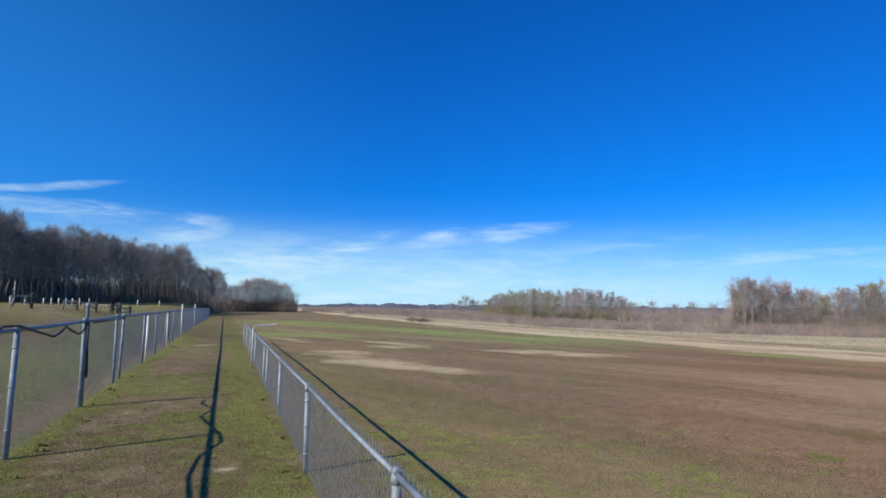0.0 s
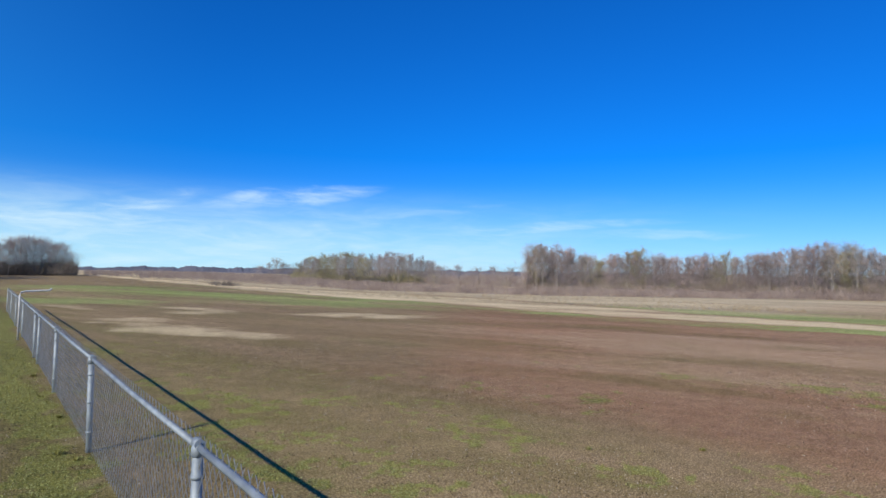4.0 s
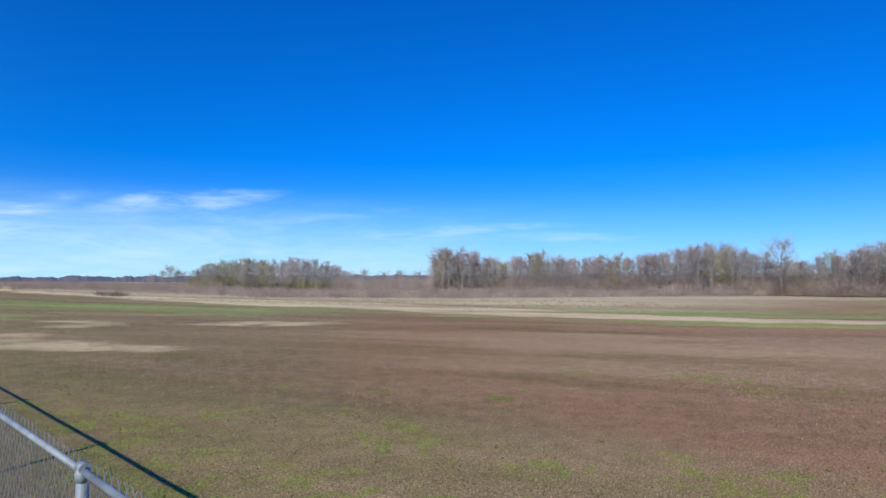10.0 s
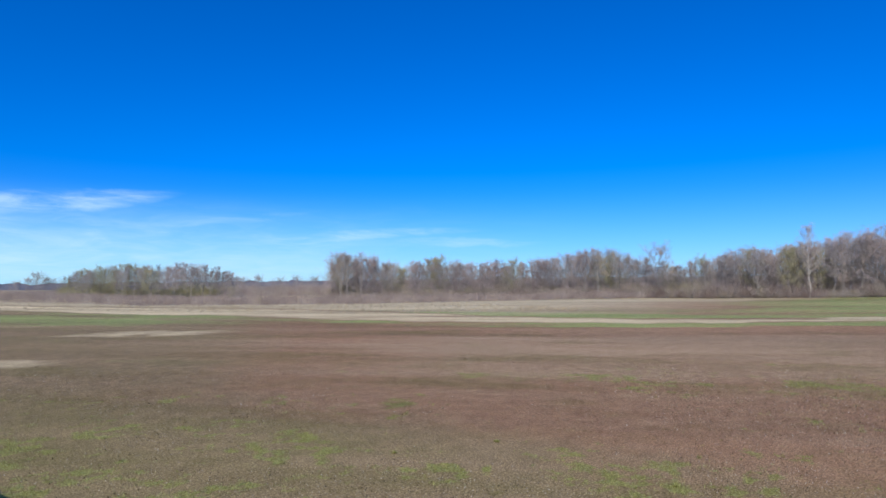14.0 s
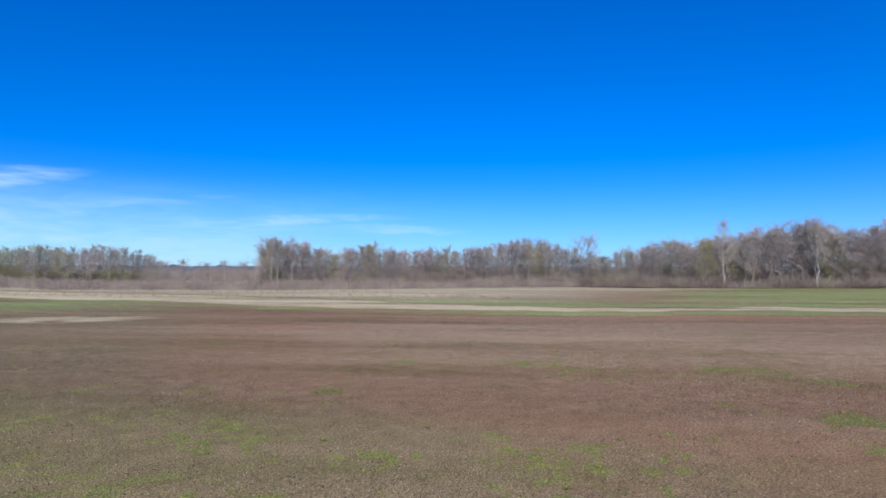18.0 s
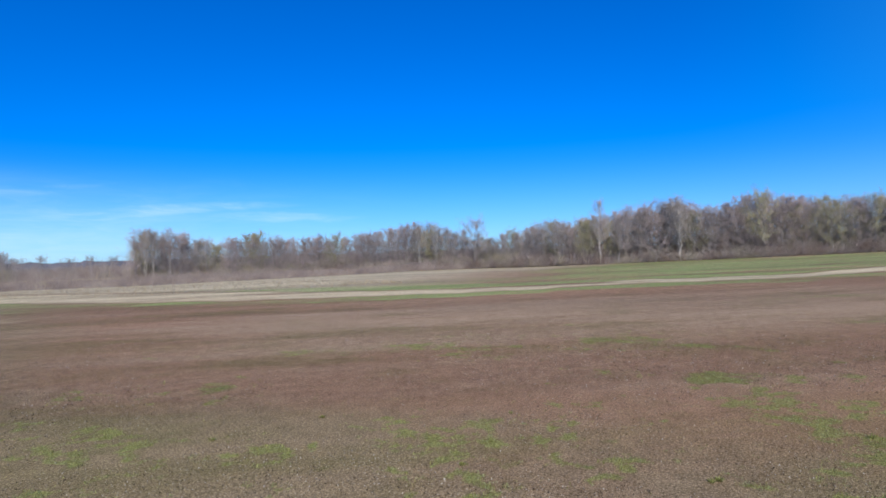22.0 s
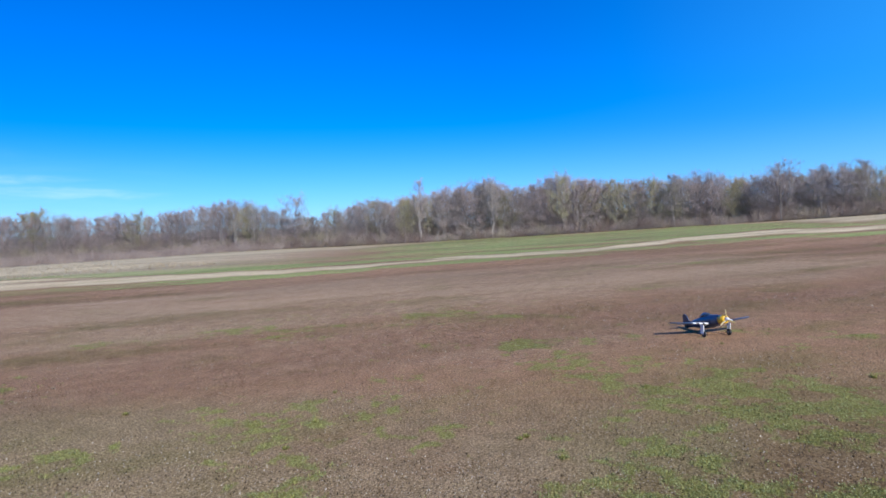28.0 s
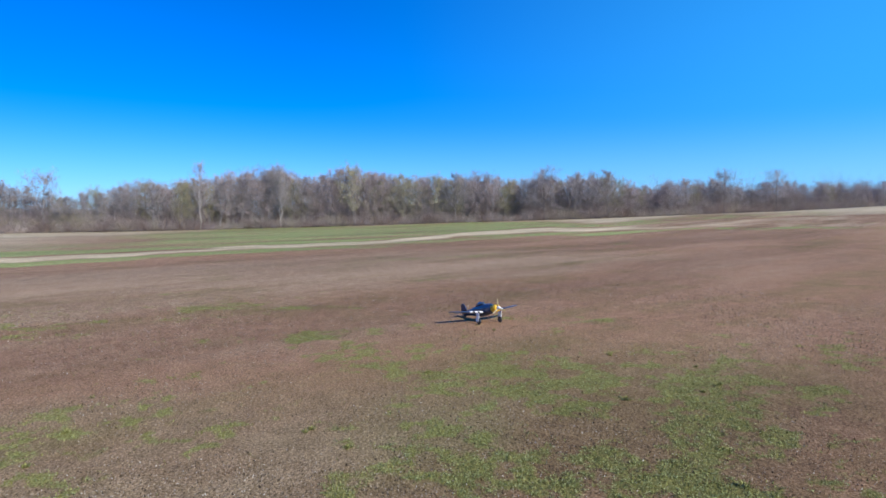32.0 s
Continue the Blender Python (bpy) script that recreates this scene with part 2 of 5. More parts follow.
def land(x, y):
    x, y = np.asarray(x, float), np.asarray(y, float)
    r = np.hypot(x, y)
    az = np.degrees(np.arctan2(-x, y))
    z = np.interp(az, LAND_AZ, LAND_Z) * smooth((r - 22) / 150) * 1.0
    # bank beyond the tall fence
    s = -(x * FN.x + y * FN.y) + TALL_OFF
    along = x * FD.x + y * FD.y
    rise = 1.5 * (1 - np.exp(-np.maximum(s - 0.3, 0) / 3.2)) + 0.012 * np.clip(s, 0, 40)
    z = z + rise * smooth((along - 2) / 30) + 0.022 * np.clip(r - 88, 0, 50) * smooth(s / 6) * smooth((along - 20) / 30)
    z = z + 0.02 * np.sin(x * 0.37 + 1.3) * np.sin(y * 0.31) * smooth((r - 6) / 14)
    return z


def on_land(az, r, dz=0.0):
    x, y = -math.sin(radians(az)) * r, math.cos(radians(az)) * r
    return Vector((x, y, float(land(x, y)) + dz))


# how far below the horizon each belt of the field's far side begins
BELT_AZ = np.array([-150, -133, -126, -119, -112, -105, -98, -91, -84, -77, -70, -62, -55, -48, -41, -34, -26, -18, -10, -2, 6, 13])
BELT = {
    "edge": np.array([-1.42, -1.39, -1.21, -1.36, -1.48, -2.01, -2.12, -2.59, -3.13, -3.30, -3.52, -3.77, -3.97, -4.00, -3.98, -3.89, -3.55, -3.06, -2.67, -1.95, -1.20, -0.60]),
    "straw": np.array([-1.07, -1.05, -1.02, -1.16, -1.25, -1.59, -1.70, -2.14, -2.73, -2.94, -3.08, -3.44, -3.58, -3.58, -3.58, -3.49, -3.15, -2.65, -2.31, -1.78, -1.10, -0.52]),
    "verge": np.array([-0.16, -0.13, 0.09, -0.19, -0.55, -1.17, -1.26, -1.74, -2.41, -2.62, -2.77, -3.08, -3.22, -3.17, -3.02, -2.69, -2.35, -2.01, -1.74, -1.45, -0.88, -0.36]),
    "scrub": np.array([0.34, 0.36, 0.43, 0.10, -0.14, -0.84, -0.69, -0.78, -1.04, -1.12, -1.24, -1.55, -1.52, -1.55, -1.55, -1.70, -1.71, -1.49, -1.31, -1.15, -0.70, -0.22]),
}


def blot(x, y, cx, cy, rx, ry, turn, edge=0.45):
    c, s = math.cos(radians(turn)), math.sin(radians(turn))
    u, v = ((x - cx) * c + (y - cy) * s) / rx, (-(x - cx) * s + (y - cy) * c) / ry
    return 1 - smooth((np.hypot(u, v) - (1 - edge)) / edge)


# worn and green places, and one lens veil: centre, half sizes, turn, strength
STRAW_AND_VEIL_SPOTS = [(-1.5, 20.1, 5.0, 2.5, -40, 1.15), (-5.0, 23.9, 4.6, 2.0, -55, 1.0), (-3.4, 29.8, 6.0, 3.4, -48, 1.1),
               (4.2, 25.3, 5.0, 3.0, -10, 1.15), (-8.2, 32.0, 4.4, 2.2, -60, 0.95), (-12.5, 47, 4.0, 1.7, -52, 0.7),
               (-10.7, 27.6, 1.7, 1.0, 20, 1.0), (-2.34, 6.81, 0.17, 0.11, 15, 1.3), (2.0, -4.1, 0.5, 0.34, 60, 1.0),
               (14, 16.24, 4.17, 0.97, -33, 0.45), (16.67, 11.24, 4.64, 0.8, -40, 0.45), (13.01, 9.97, 3.18, 0.8, -35, 0.4),
               # the spot at (7.13, 2.22) paints a pale lens haze as straw tint
               (20.27, 4.82, 4.64, 0.71, -60, 0.4), (7.13, 2.22, 3.85, 2.02, 25, 0.26), (11.81, 3.93, 4.71, 1.44, -30, 0.34),
               (2.31, -3.6, 0.98, 0.56, 60, 0.9), (3.49, -2.3, 0.78, 0.28, 40, 0.4)]
GREEN_SPOTS = [(2.26, 5.89, 0.24, 0.17, 0, 1.0), (2.72, 5.62, 0.26, 0.17, 20, 1.05), (3.5, 4.15, 0.24, 0.14, -40, 0.9), (3.89, 4.68, 0.16, 0.12, 0, 0.95),
               (4.27, 2.89, 0.26, 0.16, -30, 0.9), (5.4, 2.55, 0.2, 0.14, 0, 0.9), (4.98, 7.7, 0.55, 0.25, -45, 0.9), (8.62, 2.19, 0.8, 0.4, -60, 0.9),
               (2.55, 4.3, 0.8, 0.5, -30, 0.5), (3.2, 6.8, 1.5, 0.8, -45, 0.4), (1.3, 6.5, 1.3, 0.9, -45, 0.45), (3.17, 3.15, 0.8, 0.4, -45, 0.45), (4.3, 2.95, 0.4, 0.2, -30, 0.6),
               (9.7, 6.2, 1.3, 0.6, -52, 0.5), (11.2, 4.5, 1.3, 0.6, -60, 0.5),
               (7.13, 1.04, 1.0, 0.5, -60, 0.7), (8.96, 2.16, 0.9, 0.35, -60, 0.7), (9.85, -2.47, 1.0, 0.35, -75, 0.85), (12.55, -5.74, 3.0, 0.8, -60, 0.7),
               (25.2, -1.2, 3.0, 0.8, -75, 0.7), (21.2, -4.6, 2.6, 0.6, -75, 0.7), (18.9, -12.3, 6.0, 1.2, -40, 0.5), (11.0, 12.5, 1.6, 0.5, -45, 0.5), (4.2, 15.1, 3.0, 0.9, -40, 0.6),
               (0.4, 10.4, 2.8, 1.6, -60, 0.5), (1.5, 8.5, 2.2, 1.2, -60, 0.5), (7.3, 16.5, 2.2, 0.6, -40, 0.5), (-6, 52, 16, 9, -40, 1.05), (8, 45, 8, 4, -45, 0.95), (-14, 70, 16, 10, -30, 1.0)]
# grass that has greened up at the far end of the field
GREEN_SWATHS = [(-4, 50, 26, 15, -45, 0.9), (-16, 70, 22, 14, -35, 1.0), (5, 37, 16, 7, -45, 0.8), (-9, 38, 14, 8, -50, 0.75), (3.5, 16.0, 5, 1.6, -38, 0.55)]


def ground_masks(x, y):
    """Cover of the field by place: straw, green clumps, dry rough, red soil, far meadow, the mean share of green,
    darker ground and worn turf.
    """
    r, az = np.hypot(x, y), np.degrees(np.arctan2(-x, y))
    z = land(x, y)
    el = np.degrees(np.arctan2(z - EYE[2], np.maximum(r, 0.01)))
    wx = 2.0 * grain_noise(x, y, 3.0, 11) - 1.0
    wy = 2.0 * grain_noise(x, y, 3.0, 12) - 1.0
    far = np.clip(r / 14, 0.35, 2.2)
    sx, sy = x + wx * far, y + wy * far
    u2, w2 = x * 0.70 - y * 0.714, x * 0.714 + y * 0.70
    drifts = grain_noise(u2 / 4.0, w2, 2.4, 23, 5)
    ragged = grain_noise(u2 / 2.5, w2, 7.0, 24, 5) - 0.5
    el = el + (0.02 * np.sin(az * 0.9) + 0.01 * np.sin(az * 2.3 + 1) + 0.09 * ragged) * (r > 12)
    b = {k: np.interp(az, BELT_AZ, v) for k, v in BELT.items()}
    b["verge"] = b["straw"] + (b["verge"] - b["straw"]) * np.interp(az, [-67, -39], [0.8, 1.0])
    front = (az < 19) & (az > -134) & (r > 12)

    def band(lo, hi, w=0.10):
        return smooth((el - lo + w) / (2 * w)) * (1 - smooth((el - hi + w) / (2 * w))) * front
    straw = band(b["straw"], b["verge"], 0.07) * (0.62 + 0.5 * smooth((ragged + 0.2) / 0.35)) * np.interp(az, [-125, -108, -96], [0.45, 0.6, 1.1])
    meadow = band(b["edge"], b["straw"], 0.10) * 0.95
    upper = band(b["verge"], b["scrub"], 0.14)
    # greenest beside the straw, drier towards the scrub
    climb = np.clip((el - b["verge"]) / np.maximum(b["scrub"] - b["verge"], 0.05), 0, 1)
    drier = np.interp(az, [-70, -60, -40], [0.0, 0.6, 0.95])
    meadow = meadow + upper * np.interp(az, [-125, -111, -95, -50, -38, -17, 5], [0.45, 0.7, 1.0, 1.0, 0.75, 0.4, 0.4]) * (1 - drier * smooth(climb / 0.8))
    dry = smooth((el - b["scrub"] + 0.25) / 0.5) * front + upper * (np.interp(az, [-134, -125, -113, -89, -62, -40], [0.9, 0.75, 0.15, 0.1, 0.2, 0.7]) + 0.4 * drier * climb)
    green = 0.06 + 0.11 * smooth((drifts - 0.5) / 0.3)
    for cx, cy, rx, ry, t, k in STRAW_AND_VEIL_SPOTS:
        straw = np.maximum(straw, 0.58 * k * (blot(sx, sy, cx, cy, rx, ry, t, 0.75) if rx > 0.6 else blot(x, y, cx, cy, rx, ry, t)))
    for cx, cy, rx, ry, t, k in GREEN_SPOTS:
        green = np.maximum(green, 0.62 * k * blot(sx, sy, cx, cy, rx, ry, t, 0.85))
    for cx, cy, rx, ry, t, k in GREEN_SWATHS:
        meadow = np.maximum(meadow, k * blot(sx, sy, cx, cy, rx, ry, t, 0.9))
    # thin greener track across the turf
    green = np.maximum(green, (0.42 + 0.3 * wy) * np.exp(-((r - 11.9 + 0.7 * wx) / 0.55) ** 2) * smooth((az + 88) / 10) * (1 - smooth((az + 44) / 14)))
    # clover in the middle of the field and its thin fringe
    bearing = az + wx * 9
    clover = smooth((bearing + 143) / 28) * (1 - smooth((bearing + 92) / 24)) * smooth((r + 0.6 * wy - 3.0) / 1.6) * (1 - smooth((r + 1.2 * wy - 6.0) / 8))
    fringe = smooth((az + 151) / 9) * (1 - smooth((az + 103) / 16)) * (1 - smooth((r - 5) / 4.6))
    green = np.maximum(green, np.maximum(clover * 0.49, fringe * 0.24))
    olive = (1 - smooth((r - 8) / 18)) * smooth((az + 36) / 32)
    green = np.maximum(green, (0.09 + 0.11 * olive) * smooth(olive / 0.2))
    # grass of the pits, the walkway and under the fences
    u, w = x * FN.x + y * FN.y, x * FD.x + y * FD.y
    lane = (w > -1) & (az > -60)
    pits = smooth((TALL_OFF - u) / 1.2) * (w > -2)
    green = np.maximum(green, 0.56 * pits)
    straw = np.maximum(straw, 0.32 * pits)
    uu = u + 0.22 * wx
    walk_way = lane * smooth((uu - TALL_OFF) / 0.4) * (1 - smooth((uu - LOW_OFF) / 0.5))
    mid = grain_noise(x, y, 0.9, 41, 4)
    green = np.maximum(green, walk_way * (0.20 + 0.38 * smooth((mid - 0.35) / 0.4)))
    green = np.maximum(green, lane * 0.9 * np.exp(-((uu - TALL_OFF - 0.16) / 0.34) ** 2))
    green = np.maximum(green, lane * 0.9 * np.exp(-((uu - LOW_OFF + 0.36) / 0.46) ** 2))
    green = np.maximum(green, lane * 0.30 * smooth((u - LOW_OFF) / 0.4) * (1 - smooth((u - 3.2) / 3.5)))
    # fence line and rough grass on the club's side
    qx, qy = x - 6.31, y + 8.02
    across, along = qx * 0.663 + qy * 0.749, qx * 0.749 - qy * 0.663
    green = np.maximum(green, 0.95 * (along > -1.2) * np.exp(-((across + 0.05 + 0.3 * wx) / 0.42) ** 2))
    club = smooth((-across - 1.0) / 2) * (along > -6)
    straw = np.maximum(straw, club * 0.62 * smooth((r - 10) / 12))
    green = np.maximum(green, club * (0.34 + 0.25 * smooth((r - 25) / 20)))
    red = np.maximum(smooth((-az - 20 * (1 - smooth((r - 6) / 6))) / 47) * smooth((r - 2.3) / 6.3), 1.1 * fringe) * (1 - 0.8 * club) * (1 - walk_way)
    red = np.maximum(red, 0.5 * smooth((-az - 35) / 25) * (1 - smooth((r - 7) / 5))) + 0.36 * smooth((-az - 14) / 14) * (1 - smooth((-az - 48) / 16)) * smooth((r - 6.5) / 5) * (1 - smooth((r - 26) / 8))
    litter = walk_way * smooth((grain_noise(x, y, 0.5, 42, 4) - 0.5) / 0.25)
    straw = np.maximum(straw, 0.36 * litter)
    straw = np.clip(straw, 0, 1) * (np.where(r > 36, 0.85, 0.55) + np.where(r > 36, 0.15, 0.45) * smooth((drifts - 0.25) / 0.3))
    meadow = meadow * (1 - 0.85 * np.clip(straw, 0, 1)) * (0.6 + 0.55 * smooth((drifts - 0.32) / 0.35))
    # clumps near by, broad drifts further out
    clumps = 0.5 + 2.1 * (0.36 * grain_noise(x, y, 1.3, 21, 3) + 0.32 * grain_noise(x, y, 0.34, 22, 2) + 0.32 * grain_noise(x, y, 0.13, 25, 2) - 0.5)
    k = smooth((r - 8) / 9)
    cover = clumps * (1 - k) + drifts * k
    grown = smooth((cover - 1 + green + 0.17) / 0.42)
    # paler, worn turf beyond the mown strip
    worn = smooth((w2 + 1.5 * wy - 9.5) / 3.5) * (1 - smooth((w2 - 19) / 6)) * smooth((u2 + 8) / 7) * (1 - smooth((u2 - 20) / 10))
    return [np.clip(k, 0, 1.2) for k in (straw, grown, dry, red, meadow, green + 0.13 * olive, np.maximum(np.maximum(fringe, 0.6 * walk_way), 0.55 * smooth((-az - 38) / 22) * (1 - smooth((r - 3.5) / 5.5))), worn)]


def ground_material():
    m = bpy.data.materials.new("field_turf")
    m.use_nodes = True
    n, l = m.node_tree.nodes, m.node_tree.links
    b = n["Principled BSDF"]
    b.inputs["Roughness"].default_value = 0.95
    b.inputs["Specular IOR Level"].default_value = 0.15
    tc = n.new("ShaderNodeTexCoord")

    def noise_at(scale, detail=5, rough=0.6, vec=None):
        t = n.new("ShaderNodeTexNoise")
        t.inputs["Scale"].default_value, t.inputs["Detail"].default_value, t.inputs["Roughness"].default_value = scale, detail, rough
        l.new(vec or tc.outputs["Object"], t.inputs["Vector"])
        return t.outputs["Fac"]

    def ramp(v, stops):
        t = n.new("ShaderNodeValToRGB")
        t.color_ramp.elements[0].position, t.color_ramp.elements[0].color = stops[0][0], (*stops[0][1], 1)
        t.color_ramp.elements[1].position, t.color_ramp.elements[1].color = stops[-1][0], (*stops[-1][1], 1)
        for p, c in stops[1:-1]:
            t.color_ramp.elements.new(p).color = (*c, 1)
        l.new(v, t.inputs["Fac"])
        return t.outputs["Color"]

    def calc(op, a, c, clamp=False):
        t = n.new("ShaderNodeMath")
        t.operation, t.use_clamp = op, clamp
        for i, v in enumerate((a, c)):
            if isinstance(v, (int, float)):
                t.inputs[i].default_value = v
            else:
                l.new(v, t.inputs[i])
        return t.outputs[0]

    def step(v, lo, hi):
        t = n.new("ShaderNodeMapRange")
        t.interpolation_type = "SMOOTHSTEP"
        t.inputs["From Min"].default_value, t.inputs["From Max"].default_value = lo, hi
        l.new(v, t.inputs["Value"])
        return t.outputs[0]

    def mix(f, a, c):
        t = n.new("ShaderNodeMix")
        t.data_type = "RGBA"
        l.new(f, t.inputs["Factor"])
        l.new(a, t.inputs["A"])
        l.new(c, t.inputs["B"])
        return t.outputs["Result"]

    def mask(name):
        t = n.new("ShaderNodeAttribute")
        t.attribute_name = name
        return t.outputs["Fac"]
    mow = n.new("ShaderNodeMapping")
    mow.vector_type = "TEXTURE"
    mow.inputs["Rotation"].default_value = (0, 0, radians(-45.6))
    mow.inputs["Scale"].default_value = (16.0, 2.6, 1)
    l.new(tc.outputs["Object"], mow.inputs["Vector"])
    streak = noise_at(1.0, 7, 0.66, mow.outputs[0])
    fine, mid = noise_at(50, 7, 0.8), noise_at(0.5, 8, 0.68)
    tuft = noise_at(3.0, 9, 0.74)
    grain = noise_at(110, 5, 0.75)
    drift = n.new("ShaderNodeMapping")
    drift.vector_type = "TEXTURE"
    drift.inputs["Rotation"].default_value, drift.inputs["Location"].default_value = (0, 0, radians(-45.6)), (3.1, 7.7, 0)
    drift.inputs["Scale"].default_value = (34.0, 6.5, 1)
    l.new(tc.outputs["Object"], drift.inputs["Vector"])
    sweep = noise_at(1.0, 6, 0.6, drift.outputs[0])
    speck = noise_at(24, 7, 0.8)
    clump = noise_at(5.5, 6, 0.62)
    soil = ramp(fine, [(0.36, (0.048, 0.034, 0.017)), (0.49, (0.182, 0.128, 0.060)), (0.60, (0.385, 0.29, 0.165))])
    rust = ramp(fine, [(0.36, (0.072, 0.038, 0.019)), (0.49, (0.247, 0.131, 0.068)), (0.60, (0.445, 0.278, 0.168))])
    thatch = ramp(fine, [(0.36, (0.085, 0.066, 0.030)), (0.49, (0.30, 0.208, 0.119)), (0.62, (0.525, 0.402, 0.257))])
    moss = ramp(fine, [(0.36, (0.030, 0.032, 0.008)), (0.49, (0.100, 0.098, 0.021)), (0.62, (0.235, 0.222, 0.07))])
    redness = calc("ADD", calc("MULTIPLY", mask("red"), 0.75), calc("ADD", calc("ADD", 0.10, calc("MULTIPLY", calc("SUBTRACT", 0.5, sweep), 1.4)), calc("MULTIPLY", calc("SUBTRACT", mid, 0.5), 1.0)))
    base = mix(step(redness, 0.12, 0.72), soil, rust)
    base = mix(calc("MULTIPLY", step(calc("ADD", calc("ADD", streak, calc("MULTIPLY", mask("worn"), 0.21)), calc("MULTIPLY", tuft, 0.35)), 0.60, 0.98), 0.75), base, thatch)
    base = mix(calc("MULTIPLY", step(calc("ADD", calc("SUBTRACT", 1.0, streak), calc("MULTIPLY", mid, 0.7)), 0.80, 1.12), 0.55), base, moss)
    straw = ramp(fine, [(0.3, (0.36, 0.28, 0.15)), (0.5, (0.56, 0.455, 0.27)), (0.7, (0.70, 0.59, 0.38))])
    grass = ramp(fine, [(0.36, (0.045, 0.056, 0.012)), (0.49, (0.158, 0.175, 0.036)), (0.62, (0.33, 0.345, 0.105))])
    lush = ramp(fine, [(0.36, (0.13, 0.16, 0.045)), (0.49, (0.225, 0.285, 0.08)), (0.62, (0.37, 0.41, 0.16))])
    dry = ramp(fine, [(0.3, (0.30, 0.24, 0.14)), (0.5, (0.47, 0.385, 0.235)), (0.7, (0.60, 0.51, 0.33))])
    broken = calc("ADD", calc("MULTIPLY", clump, 0.45), calc("ADD", calc("MULTIPLY", tuft, 0.30), calc("MULTIPLY", speck, 0.25)))
    share = mask("share")
    g_mask = calc("MULTIPLY", step(calc("ADD", mask("green"), calc("MULTIPLY", calc("SUBTRACT", broken, 0.5), 4.5)), 0.25, 1.0), 0.68)
    s_mask = step(calc("ADD", calc("MULTIPLY", mask("straw"), 0.75), calc("MULTIPLY", calc("ADD", calc("MULTIPLY", mid, 0.5), calc("MULTIPLY", streak, 0.5)), 0.6)), 0.44, 0.96)
    d_mask = step(calc("ADD", calc("MULTIPLY", mask("dry"), 0.9), calc("MULTIPLY", mid, 0.4)), 0.4, 1.05)
    m_mask = calc("MULTIPLY", step(calc("ADD", calc("MULTIPLY", mask("meadow"), 0.6), calc("ADD", calc("MULTIPLY", mid, 0.5), calc("MULTIPLY", streak, 0.5))), 0.68, 1.12), 0.85)
    c = mix(calc("MULTIPLY", step(share, 0.12, 0.8), 0.62), base, moss)
    c = mix(d_mask, c, dry)
    c = mix(s_mask, c, straw)
    c = mix(g_mask, c, grass)
    c = mix(m_mask, c, lush)
    hv = n.new("ShaderNodeHueSaturation")
    l.new(calc("ADD", calc("MULTIPLY", grain, 1.6), calc("ADD", calc("MULTIPLY", speck, 2.3), calc("SUBTRACT", calc("SUBTRACT", calc("ADD", calc("MULTIPLY", tuft, 1.2), calc("MULTIPLY", sweep, 1.5)), 2.23), calc("MULTIPLY", mask("darker"), 0.30)))), hv.inputs["Value"])
    l.new(c, hv.inputs["Color"])
    l.new(hv.outputs[0], b.inputs["Base Color"])
    bp = n.new("ShaderNodeBump")
    bp.inputs["Strength"].default_value, bp.inputs["Distance"].default_value = 0.35, 0.012
    l.new(calc("ADD", calc("MULTIPLY", grain, 0.7), calc("MULTIPLY", speck, 0.3)), bp.inputs["Height"])
    l.new(bp.outputs[0], b.inputs["Normal"])
    return m


turf = ground_material()
rads = np.concatenate([[0.0], np.geomspace(0.4, 2.6, 18), np.geomspace(2.65, 12, 210), 1.0 / np.tan(np.linspace(0.149, 0.0075, 280)) * 1.8, np.geomspace(270, 4200, 24)])
rads = np.unique(np.round(rads, 3))
azs = np.radians(np.concatenate([np.arange(-160, 50, 0.4), np.arange(50, 200, 5.0)]))
AA, RR = np.meshgrid(azs, rads[1:], indexing="ij")
gx, gy = -np.sin(AA) * RR, np.cos(AA) * RR
gz = land(gx, gy)
nr, na = len(rads) - 1, len(azs)
gv = [(0, 0, float(land(0, 0)))] + list(zip(gx.ravel().tolist(), gy.ravel().tolist(), gz.ravel().tolist()))
gf = []
for i in range(na):
    j = (i + 1) % na
    gf.append((0, 1 + j * nr, 1 + i * nr)[::-1])
    for k in range(nr - 1):
        gf.append((1 + i * nr + k, 1 + i * nr + k + 1, 1 + j * nr + k + 1, 1 + j * nr + k)[::-1])
gm = mesh_of("ground", gv, gf, turf)
vx, vy = np.array([v[0] for v in gv]), np.array([v[1] for v in gv])
for key, vals in zip(("straw", "green", "dry", "red", "meadow", "share", "darker", "worn"), ground_masks(vx, vy)):
    gm.attributes.new(key, "FLOAT", "POINT").data.foreach_set("value", vals.astype(np.float32))
gm.polygons.foreach_set("use_smooth", [True] * len(gm.polygons))
ground = tagged(new("ground", gm), "reddish-brown dormant turf field with green and straw patches", "ground", kind="structure")


